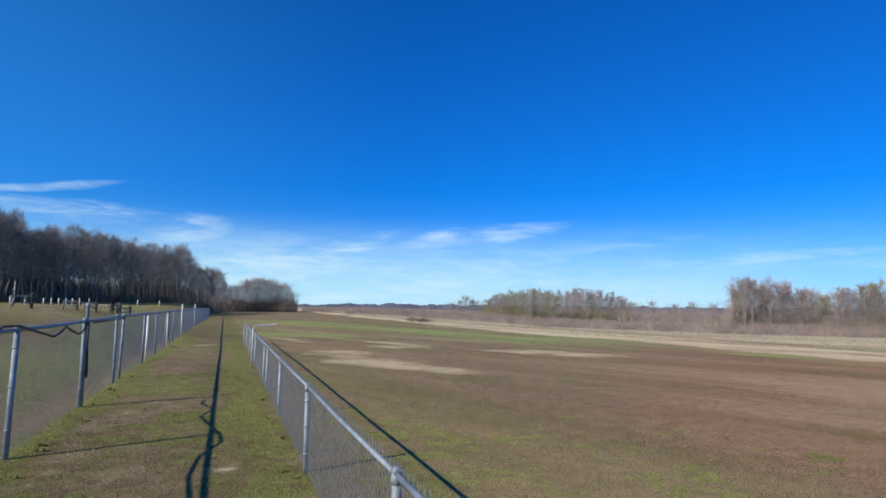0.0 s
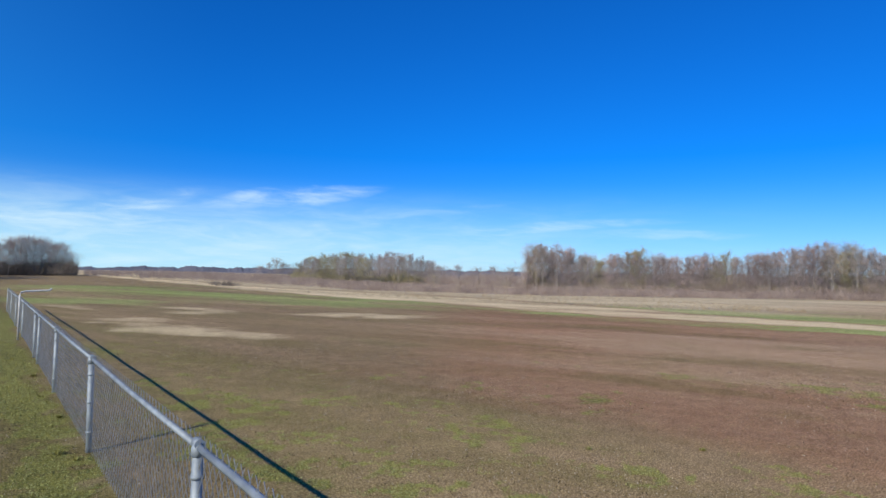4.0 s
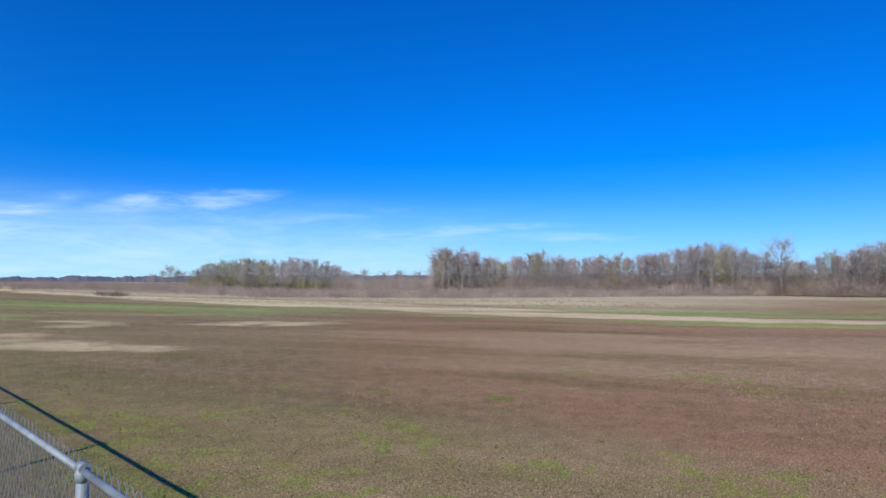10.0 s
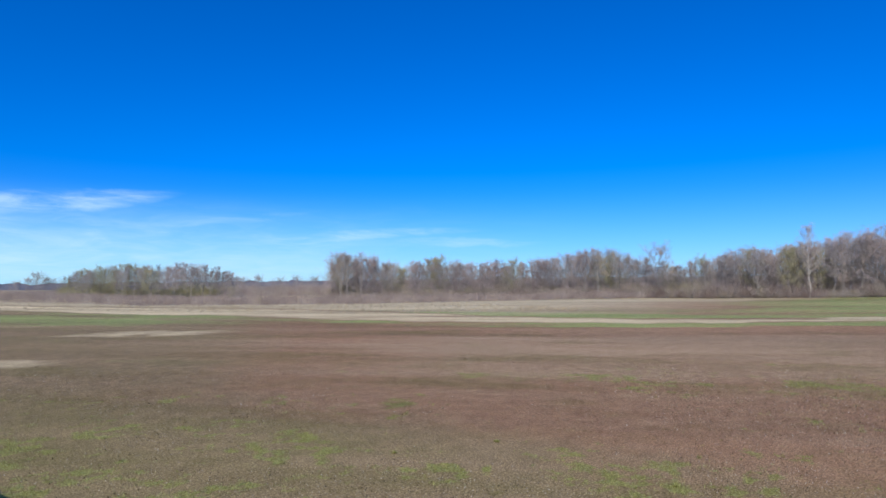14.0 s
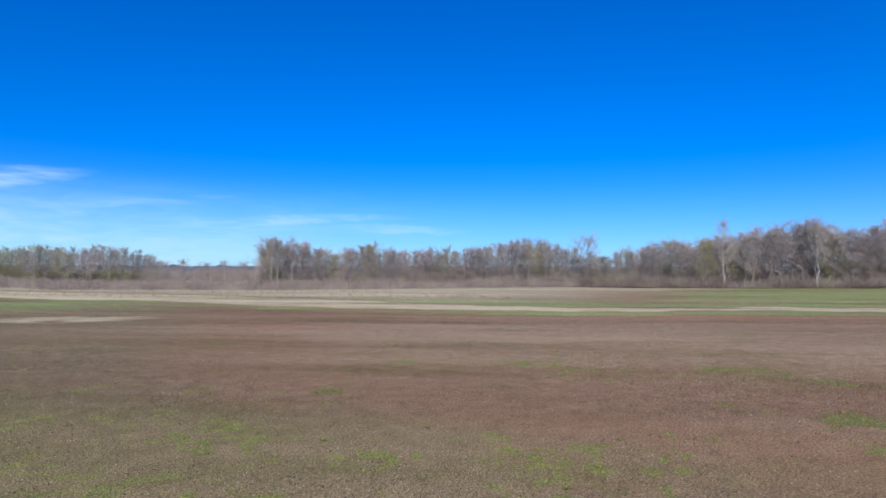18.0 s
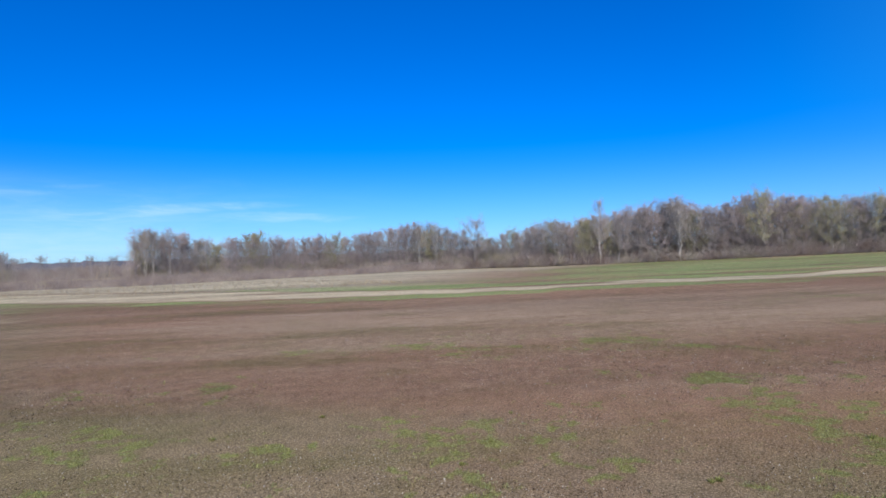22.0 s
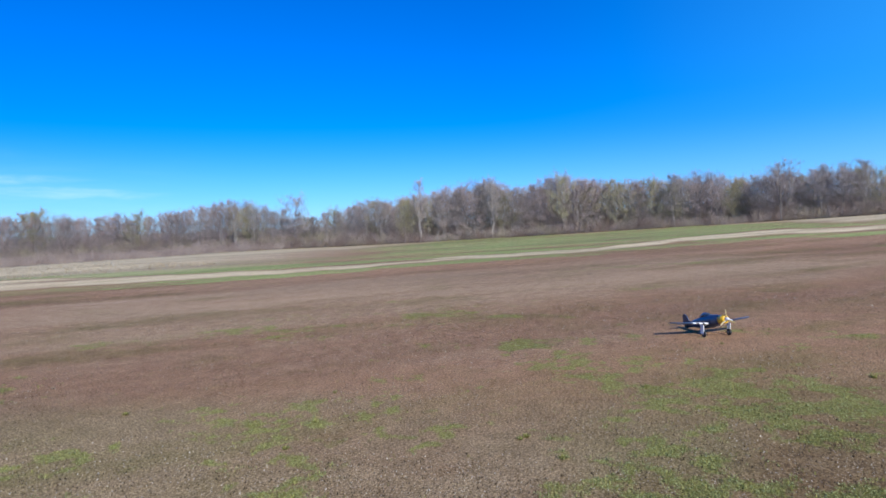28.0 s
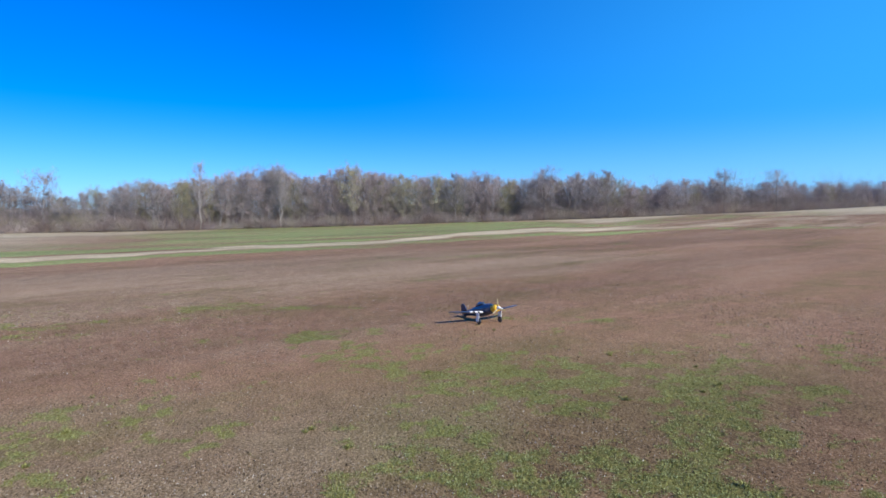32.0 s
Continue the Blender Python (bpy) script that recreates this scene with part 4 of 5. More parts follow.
def thicket(name, label, count, where, lo, hi, width, mat, lean=0.35, per=5):
    """One mesh of upright twigs and stalks: where() gives bearing and distance, lo to hi their height."""
    rng = np.random.default_rng(len(name) * 7 + count)
    az, r = where(rng, count)
    x, y = -np.sin(np.radians(az)) * r, np.cos(np.radians(az)) * r
    h = rng.uniform(lo, hi, count) * rng.uniform(0.6, 1.0, count)
    h = h * (0.35 + 1.05 * grain_noise(x, y, 7.0, 61, 3)) if hi > 1 else h
    n = count * per
    x, y, h = np.repeat(x, per), np.repeat(y, per), np.repeat(h, per)
    x = x + rng.normal(0, 0.25, n) * np.minimum(h, 2)
    y = y + rng.normal(0, 0.25, n) * np.minimum(h, 2)
    z = land(x, y)
    t = rng.uniform(0, math.tau, n)
    w = width * rng.uniform(0.5, 1.4, n)
    hh = h * rng.uniform(0.45, 1.0, n)
    k = rng.uniform(0, 0.55, n) * h
    dx, dy = rng.normal(0, lean, n) * hh, rng.normal(0, lean, n) * hh
    v = np.empty((n, 3, 3))
    v[:, 0] = np.stack([x - np.cos(t) * w, y - np.sin(t) * w, z + k - 0.03], -1)
    v[:, 1] = np.stack([x + np.cos(t) * w, y + np.sin(t) * w, z + k - 0.03], -1)
    v[:, 2] = np.stack([x + dx, y + dy, z + k * 0.6 + hh], -1)
    me = bpy.data.meshes.new(name)
    me.vertices.add(n * 3)
    me.vertices.foreach_set("co", v.ravel())
    me.loops.add(n * 3)
    me.loops.foreach_set("vertex_index", np.arange(n * 3, dtype=np.int32))
    me.polygons.add(n)
    me.polygons.foreach_set("loop_start", np.arange(0, n * 3, 3, dtype=np.int32))
    me.update()
    me.materials.append(mat)
    return tagged(new(name, me), label, "vegetation", kind="stuff")


scrub_mat = material("grey_mauve_scrub", [(0.15, 0.115, 0.105), (0.235, 0.188, 0.168), (0.34, 0.285, 0.24)], 0.3, 0.9, space="Object")
brush_mat = material("brown_underbrush", [(0.19, 0.138, 0.12), (0.275, 0.228, 0.21), (0.32, 0.28, 0.22)], 0.22, 0.9)
# base colour darkened for the shade among the trunks; the bramble shares it
shade_dark_brush = material("shade_darkened_underbrush", [(0.075, 0.064, 0.055), (0.17, 0.145, 0.12)], 0.3, 0.9)
straw_stalks = material("straw_stalks", [(0.25, 0.205, 0.135), (0.40, 0.335, 0.235)], 0.4, 0.9)
# distance haze is put into this blue base colour
far_haze_mat = material("haze_blue_far_woods", [(0.070, 0.079, 0.106), (0.118, 0.124, 0.154)], 0.02, 0.95)


def band_of(a0, a1, rlo, rhi):
    def where(rng, n):
        a = rng.uniform(a0, a1, n)
        u = rng.random(n)
        lo = rlo(a) if callable(rlo) else rlo
        hi = rhi(a) if callable(rhi) else rhi
        return a, lo + (hi - lo) * u
    return where


def edge_r(a):
    return np.interp(a, R_AZ, R_M)


def along(table):
    return lambda a: np.interp(a, *table)


SCRUB = [-58, -44.5, -28, -9, 9]
thicket("underbrush", "brown leafless underbrush along the wood's edge", 19000, band_of(-127, -25.6, lambda a: edge_r(a) * 0.96, lambda a: edge_r(a) * 1.06), 1.0, 5.0, 0.015, brush_mat, 0.85, 15)
thicket("scrub", "mauve-grey leafless scrub in front of the wood", 13000, band_of(-58, 9, along((SCRUB, [158, 112, 94, 105, 150])), along((SCRUB, [160, 166, 175, 230, 270]))), 0.8, 2.7, 0.013, scrub_mat, 0.5, 14)
thicket("far_scrub", "brown scrub stretching to the far hills", 5000, band_of(-16, 13, 190, 620), 0.7, 2.4, 0.05, scrub_mat, 0.5, 10)
thicket("gap_scrub", "brown scrub between the clump and the wood", 3400, band_of(-27, -16, 220, 400), 2.5, 7.5, 0.035, brush_mat, 0.4, 13)
thicket("pale_plume", "pale dead grass plumes standing in the scrub", 9, band_of(-19.35, -19.05, 117, 118), 1.6, 3.2, 0.03, straw_stalks, 0.12, 16)
thicket("far_tree_line", "bare grey woods along the rise beyond the club ground", 4200, band_of(-160, -125.5, 275, 345), 3.5, 8.5, 0.04, brush_mat, 0.35, 13)
thicket("bramble", "dark bramble bushes in the rough beyond the field", 42, band_of(0.8, 3.2, 87, 92), 0.9, 1.2, 0.02, shade_dark_brush, 0.6, 14)
thicket("pits_underbrush", "leafless underbrush of the pits wood, coloured dark for trunk shade", 6500, band_of(13.8, 42, lambda a: np.interp(a, *PITS) * 0.985, lambda a: np.interp(a, *PITS) * 1.1), 0.7, 2.4, 0.014, shade_dark_brush, 0.45, 13)
thicket("dry_verge", "pale dry grass stalks along the mown field's edge", 2600, band_of(-49, 17, along(([-49, -42, -33, -22, -5, 17], [44, 41, 40, 44, 60, 110])), along(([-49, -42, -33, -22, -5, 17], [45, 64, 88, 90, 100, 180]))), 0.08, 0.28, 0.012, straw_stalks, 0.7, 8)
thicket("back_woods", "bare grey-brown woods deep behind the tree line", 14000, band_of(-127, -60, lambda a: edge_r(a) * 1.02, lambda a: edge_r(a) * 1.2), 4.0, 10.5, 0.022, brush_mat, 0.28, 14)
thicket("thin_back_woods", "thin bare woods behind the pale trees", 9000, band_of(-62, -25.5, lambda a: edge_r(a) * 1.0, lambda a: edge_r(a) * 1.15), 2.5, 8.0, 0.019, twig_red, 0.3, 13)
thicket("clump_brush", "budding yellow-green brush under the clump", 5500, band_of(-17, -3.8, 236, 262), 1.5, 6.5, 0.022, twig_green, 0.4, 12)
thicket("pits_back_woods", "dark bare woods deep behind the pits", 5000, band_of(19.5, 42, lambda a: np.interp(a, *PITS) * 1.12, lambda a: np.interp(a, *PITS) * 1.45), 4.0, 8.5, 0.018, shade_dark_brush, 0.2, 12)
thicket("budding_brush", "olive budding brush at the foot of the pale trees", 3500, band_of(-60, -25.6, lambda a: edge_r(a) * 0.985, lambda a: edge_r(a) * 1.06), 1.6, 5.2, 0.018, twig_green, 0.4, 13)


def far_ridge(name, a0, a1, r, el_fn, seed):
    """Wooded hills on the skyline: a mound with an uneven, tree-topped crest."""
    rng = np.random.default_rng(seed)
    n = int((a1 - a0) * 5)
    a = np.linspace(a0, a1, n)
    crest = np.array([el_fn(q) for q in a])
    h = EYE[2] + r * np.tan(np.radians(crest)) + rng.normal(0, 0.6, n) + 1.6 * np.sin(a * 2.3) * np.sin(a * 0.9)
    verts, faces = [], []
    for i in range(n):
        s, c = -math.sin(radians(a[i])), math.cos(radians(a[i]))
        for rr, zz in ((r - 60, -4.0), (r - 20, h[i] * 0.55), (r, h[i]), (r + 60, h[i] * 0.9), (r + 260, -6.0)):
            verts.append((s * rr, c * rr, zz))
    for i in range(n - 1):
        for k in range(4):
            q = i * 5 + k
            faces.append((q, q + 1, q + 6, q + 5))
    return tagged(new(name, mesh_of(name, verts, faces, far_haze_mat)), "low wooded hills on the horizon, coloured blue for haze", "hills", kind="structure")


thicket("distant_brush", "dark bare brush under the far clump of trees", 1500, band_of(13.6, 19.6, 204, 236), 2.5, 6.5, 0.03, shade_dark_brush, 0.3, 12)

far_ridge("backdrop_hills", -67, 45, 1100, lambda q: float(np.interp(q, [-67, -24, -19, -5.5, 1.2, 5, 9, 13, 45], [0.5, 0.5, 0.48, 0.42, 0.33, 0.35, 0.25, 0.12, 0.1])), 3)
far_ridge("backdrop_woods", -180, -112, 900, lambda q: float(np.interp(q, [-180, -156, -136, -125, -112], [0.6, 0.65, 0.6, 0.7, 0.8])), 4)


# ---- model aeroplane on the field ----
navy = material("navy_film", [(0.022, 0.036, 0.075), (0.05, 0.075, 0.14)], 6, 0.3)
stripe_white = material("white_film", [(0.74, 0.75, 0.76), (0.84, 0.84, 0.83)], 9, 0.35)
yellow = material("yellow_film", [(0.72, 0.40, 0.015), (0.82, 0.50, 0.03)], 8, 0.35)
black_plain = material("black_plastic", [(0.012, 0.012, 0.012), (0.03, 0.03, 0.03)], 14, 0.5)
grey_film = material("grey_film", [(0.13, 0.15, 0.18), (0.2, 0.22, 0.25)], 8, 0.4)
prop_film = material("pale_wooden_blade", [(0.34, 0.27, 0.12), (0.46, 0.38, 0.2)], 9, 0.4)
canopy_mat = material("tinted_canopy", [(0.05, 0.08, 0.12), (0.09, 0.13, 0.18)], 5, 0.08)


def ring_at(x, w, h, zc, n=16, flat=1.0):
    return [Vector((x, w * math.cos(k * math.tau / n), zc + h * math.sin(k * math.tau / n) * (flat if math.sin(k * math.tau / n) < 0 else 1))) for k in range(n)]


def wing_piece(y0, y1, root, tip, span, zroot, dihedral, thick, x_le_root, x_le_tip):
    """A slab of a tapered aerofoil between two spanwise stations."""
    secs = []
    for y in (y0, (y0 + y1) / 2, y1):
        t = abs(y) / span
        chord, le = root + (tip - root) * t, x_le_root + (x_le_tip - x_le_root) * t
        z = zroot + dihedral * abs(y)
        prof = [(0, 0), (0.06, 0.45), (0.25, 0.62), (0.5, 0.5), (0.8, 0.2), (1, 0.01), (0.8, -0.12), (0.4, -0.34), (0.1, -0.3)]
        secs.append([Vector((le - chord * a, y, z + chord * thick * b)) for a, b in prof])
    return loft(secs, 9)


def aeroplane(m):
    p = thing("model_aeroplane", "dark blue model warbird, yellow cowl, white wing stripes, on turf", "model aeroplane", m)
    L = [(0.42, 0.076, 0.080, 0.30), (0.34, 0.084, 0.098, 0.295), (0.20, 0.088, 0.118, 0.28), (0.0, 0.088, 0.124, 0.262), (-0.2, 0.074, 0.106, 0.25), (-0.42, 0.05, 0.07, 0.235), (-0.62, 0.03, 0.05, 0.215), (-0.74, 0.012, 0.03, 0.205)]
    part("fuselage", loft([ring_at(*s) for s in L], 16), navy, p)
    cow = part("cowl", loft([ring_at(x, w, h, z) for x, w, h, z in ((0.56, 0.042, 0.042, 0.305), (0.56, 0.058, 0.058, 0.305), (0.545, 0.071, 0.073, 0.305), (0.49, 0.079, 0.081, 0.303), (0.41, 0.080, 0.082, 0.30))], 16), yellow, p, "bright yellow engine cowl")
    part("air_intake", loft([ring_at(x, w, w, 0.305, 12) for x, w in ((0.567, 0.036), (0.55, 0.04))], 12), black_plain, cow)
    spin = part("spinner", loft([ring_at(x, w, w, 0.305, 12) for x, w in ((0.56, 0.034), (0.60, 0.033), (0.63, 0.022), (0.65, 0.006))], 12), stripe_white, p, "white propeller spinner")
    for k in range(3):
        a = radians(90 + 120 * k + 4)
        bl = bmesh.new()
        add_box(bl, (0.008, 0.026, 0.15), Matrix.Translation((0.585, 0, 0.305)) @ Matrix.Rotation(a - math.pi / 2, 4, "X") @ Matrix.Translation((0, 0, 0.10)) @ Matrix.Rotation(0.5, 4, "Z"), 0.005)
        blade = part("propeller_blade", bl, prop_film, spin)
    part("canopy", loft([[Vector((x, y * w, z - 0.012 + h * abs(math.cos(y * math.pi / 2)))) for y in (-1, -0.6, -0.2, 0.2, 0.6, 1)] for x, w, z, h in ((0.14, 0.03, 0.405, 0.004), (0.06, 0.045, 0.395, 0.055), (-0.04, 0.05, 0.385, 0.075), (-0.14, 0.042, 0.375, 0.06), (-0.24, 0.02, 0.365, 0.01))], 6), canopy_mat, p, "dark tinted bubble canopy")
    span = 0.80
    for side in (1, -1):
        cuts = [(0.06, 0.12, navy), (0.12, 0.19, stripe_white), (0.19, 0.225, black_plain), (0.225, 0.295, stripe_white), (0.295, 0.335, black_plain), (0.335, 0.405, stripe_white), (0.405, 0.80, navy)]
        inner = None
        for y0, y1, mt in cuts:
            ob = part("wing_panel" if mt is navy else "wing_stripe", wing_piece(side * y0, side * y1, 0.34, 0.17, span, 0.225, 0.09, 0.14, 0.22, 0.13), mt, p if inner is None else inner)
            inner = inner or ob
        part("tailplane", wing_piece(side * 0.015, side * 0.28, 0.18, 0.10, 0.28, 0.235, 0.0, 0.09, -0.54, -0.58), navy, p)
        # gear: leg, door, wheel
        g = part("gear_leg", tube([(0.20, side * 0.255, 0.21), (0.235, side * 0.255, 0.075)], 0.011, 8), grey_film, p)
        part("gear_door", box((0.10, 0.012, 0.17), Matrix.Translation((0.22, side * 0.272, 0.145)) @ Matrix.Rotation(0.2, 4, "Y"), 0.004), stripe_white, g, "white undercarriage door")
        wh = part("wheel", tube([(0.237, side * 0.255 - 0.018, 0.06), (0.237, side * 0.255 - 0.010, 0.06), (0.237, side * 0.255 + 0.010, 0.06), (0.237, side * 0.255 + 0.018, 0.06)], [0.05, 0.06, 0.06, 0.05], 16), black_plain, g)
        part("hub", tube([(0.237, side * 0.255 - 0.021, 0.06), (0.237, side * 0.255 + 0.021, 0.06)], 0.024, 10), grey_film, wh)
    fin = [Vector((x, 0.009, z)) for x, z in ((-0.55, 0.25), (-0.66, 0.40), (-0.72, 0.43), (-0.78, 0.40), (-0.79, 0.22), (-0.72, 0.20))]
    part("fin", loft([[Vector((v.x, 0.010, v.z)) for v in fin], [Vector((v.x, -0.010, v.z)) for v in fin]], 6), navy, p)
    tw = part("tail_wheel", tube([(-0.66, -0.01, 0.167), (-0.66, 0.01, 0.167)], 0.025, 12), black_plain, p)
    part("tail_strut", tube([(-0.62, 0, 0.20), (-0.66, 0, 0.167)], 0.007, 6), grey_film, tw)
    return p


PLANE = (9.97, -0.60)
plane_heading = -149
aeroplane(pose(PLANE[0], PLANE[1], float(land(*PLANE)), 0, 0, plane_heading) @ pose(0, 0, -0.028, 0, -9, 0) @ Matrix.Scale(0.82, 4))

# ---- pits: benches and white marker posts ----
dark_post = material("dark_creosoted_post", [(0.035, 0.03, 0.026), (0.09, 0.08, 0.07)], 8, 0.8, 0, 0.4, 40)


def start_stand(m):
    t = thing("work_stand", "weathered grey wooden work stand with dark end posts", "work stand", m, "work stands in the pits")
    for i in range(3):
        part("top_plank", box((1.15, 0.15, 0.035), Matrix.Translation((0, -0.17 + i * 0.17, 0.80)), 0.006), grey_wood, t)
    for q in (-0.22, 0.22):
        part("side_rail", box((1.10, 0.04, 0.09), Matrix.Translation((0, q, 0.735)), 0.005), grey_wood, t)
        part("lower_rail", box((1.05, 0.04, 0.07), Matrix.Translation((0, q, 0.36)), 0.005), grey_wood, t)
        part("leg", tube([(-0.56, q * 1.25, 0.0), (-0.42, q, 0.72)], 0.04, 4), grey_wood, t)
        part("end_post", box((0.12, 0.10, 1.0), Matrix.Translation((0.50, q, 0.49)), 0.012), dark_post, t, "dark thick end post")
        part("brace", tube([(0.44, q, 0.22), (0.05, q, 0.70)], 0.028, 4), grey_wood, t)
    part("stop_board", box((0.05, 0.56, 0.16), Matrix.Translation((0.50, 0, 0.93)), 0.006), dark_post, t)
    return t


first = None
for a, r, turn, k in ((34.77, 38, 6, 0.8424), (31.54, 41, -4, 0.8208), (30.2, 42, 5, 0.8424), (28.98, 43, -30, 0.7992), (28.42, 44, 40, 0.7992), (27.65, 43, 12, 0.756)):
    q = on_land(a, r)
    m = pose(q.x, q.y, q.z, 0, 0, a + turn) @ Matrix.Scale(k, 4)
    if first is None:
        first = start_stand(m)
    else:
        copy_thing(first, m)
post_white = None
for a, el, r in ((36.38, 0, 82), (35.54, 0, 83), (34.6, 0, 87), (33.38, 0, 88), (32.87, 0, 89), (32.37, 0, 90), (31.87, 0, 91), (31.43, 0, 92), (30.93, 0, 93), (30.26, 0, 94), (26.7, 0, 96), (25.03, 0, 100)):
    q = on_land(a, r)
    ob = part("marker_post", tube([(0, 0, -0.1), (0, 0, 0.85), (0, 0, 0.9)], [0.07, 0.07, 0.05], 8), white_paint) if post_white is None else copy_thing(post_white, Matrix())
    post_white = post_white or tagged(ob, "short white painted marker post at the edge of the pits", "post", "white marker posts")
    ob.matrix_basis = pose(q.x, q.y, q.z)
q = on_land(35.3, 45)
tagged(part("pole", tube([q, q + Vector((0, 0, 1.5))], 0.035, 8), galv), "thin grey pole standing in the pits", "pole")

# ---- club ground ----
green_sheet = material("dark_green_sheet", [(0.018, 0.032, 0.026), (0.035, 0.055, 0.045)], 3, 0.55, 0.1)
roof_green = material("grey_green_roof", [(0.14, 0.17, 0.145), (0.22, 0.25, 0.215)], 2, 0.5, 0.2)
roof_dark = material("dark_shingle", [(0.03, 0.028, 0.028), (0.065, 0.06, 0.06)], 3, 0.8)
blue_sheet = material("blue_panel", [(0.04, 0.10, 0.24), (0.07, 0.15, 0.32)], 4, 0.5)
concrete = material("concrete_slab", [(0.26, 0.25, 0.23), (0.4, 0.39, 0.36)], 2, 0.85)
red_cloth = material("red_cloth", [(0.42, 0.03, 0.03), (0.55, 0.06, 0.05)], 8, 0.8)
pole_mat = material("grey_pole", [(0.2, 0.2, 0.2), (0.34, 0.34, 0.33)], 5, 0.6, 0.3)


def frame_from(a, b):
    """Matrix with its x axis from ground point a to b."""
    d = b - a
    return pose(a.x, a.y, min(a.z, b.z), 0, 0, math.degrees(math.atan2(d.y, d.x))), Vector((d.x, d.y)).length


def gable_mesh(l, d, eave, ridge, over=0.25, thick=0.08):
    bm = bmesh.new()
    for s in (0, 1):
        y0, y1 = (-over, d / 2) if s == 0 else (d + over, d / 2)
        rise = (ridge - eave) / (d / 2)
        z0 = eave - over * rise
        pts = [(-over, y0, z0), (l + over, y0, z0), (l + over, y1, ridge), (-over, y1, ridge)]
        lo = [bm.verts.new((x, y, z)) for x, y, z in pts]
        hi = [bm.verts.new((x, y, z + thick)) for x, y, z in pts]
        bm.faces.new(lo)
        bm.faces.new(hi[::-1])
        for k in range(4):
            bm.faces.new((lo[k], hi[k], hi[(k + 1) % 4], lo[(k + 1) % 4]))
    bmesh.ops.recalc_face_normals(bm, faces=bm.faces)
    return bm


def shed(a, b, depth, eave, ridge, label, roof_mat, wall_mat, open_front=True):
    m, l = frame_from(a, b)
    t = thing("shed", label, "shed", m)
    part("floor_slab", box((l, depth, 0.1), Matrix.Translation((l / 2, depth / 2, 0.02))), concrete, t)
    part("back_wall", box((l, 0.08, eave), Matrix.Translation((l / 2, depth - 0.04, eave / 2))), wall_mat, t)
    for x in (0.04, l - 0.04):
        bm = bmesh.new()
        pts = [(0.082, 0), (depth - 0.082, 0), (depth - 0.082, eave), (depth / 2, ridge - 0.02), (0.082, eave)]
        lo = [bm.verts.new((x - 0.04, y, z)) for y, z in pts]
        hi = [bm.verts.new((x + 0.04, y, z)) for y, z in pts]
        bm.faces.new(lo[::-1])
        bm.faces.new(hi)
        for k in range(5):
            bm.faces.new((lo[k], lo[(k + 1) % 5], hi[(k + 1) % 5], hi[k]))
        bmesh.ops.recalc_face_normals(bm, faces=bm.faces)
        part("end_wall", bm, wall_mat, t)
    part("header", box((l, 0.08, 0.30), Matrix.Translation((l / 2, 0.04, eave - 0.15))), wall_mat, t)
    for x in (0.06, l * 0.5, l - 0.06) if open_front else ():
        part("front_post", box((0.12, 0.12, eave - 0.3), Matrix.Translation((x, 0.06, (eave - 0.3) / 2)), 0.01), grey_wood, t)
    if not open_front:
        part("front_wall", box((l, 0.08, eave - 0.3), Matrix.Translation((l / 2, 0.04, (eave - 0.3) / 2))), wall_mat, t)
    part("roof", gable_mesh(l, depth, eave, ridge), roof_mat, t)
    return t, m, l


s0, s1 = on_land(-147.6, 55), on_land(-152.2, 56)
hut, hm, hl = shed(s0, s1, 4.6, 2.0, 2.8, "dark green open-fronted shed with a pale green metal roof", roof_green, green_sheet)
for x, mt, lab in ((0.55, white_paint, "white panel leaning"), (1.25, blue_sheet, "blue panel")):
    part("front_panel", box((0.72, 0.05, 1.72), Matrix.Translation((x, -0.05, 0.86)), 0.01), mt, hut, lab)
for i in range(3):
    q = hm @ Vector((2.2 + i * 1.1, 2.6, 0.07))
    tagged(part("storage_box", box((0.7, 0.6, 0.75), Matrix.Translation(q + Vector((0, 0, 0.375))), 0.02), black_plain), "dark storage box standing inside the shed", "box", "boxes in the shed")
shed(on_land(-152.9, 98), on_land(-156.3, 100), 5, 1.7, 2.4, "grey low-roofed club building beyond the shed", roof_dark, concrete, False)
p0, p1 = on_land(-138.1, 130), on_land(-140.4, 130)
barn, bmx, bl = shed(p0, p1, 5.0, 1.75, 2.9, "dark open pavilion with a steep dark shingle roof", roof_dark, grey_wood)
w0, w1 = on_land(-140.9, 150), on_land(-144.4, 150)
wm, wl_ = frame_from(w0, w1)
wall_t = thing("board_fence", "long pale weathered board fence behind the pavilion", "fence", wm)
for i in range(16):
    part("board", box((wl_ / 16 - 0.03, 0.05, 1.1), Matrix.Translation(((i + 0.5) * wl_ / 16, 0, 0.55))), grey_wood, wall_t)


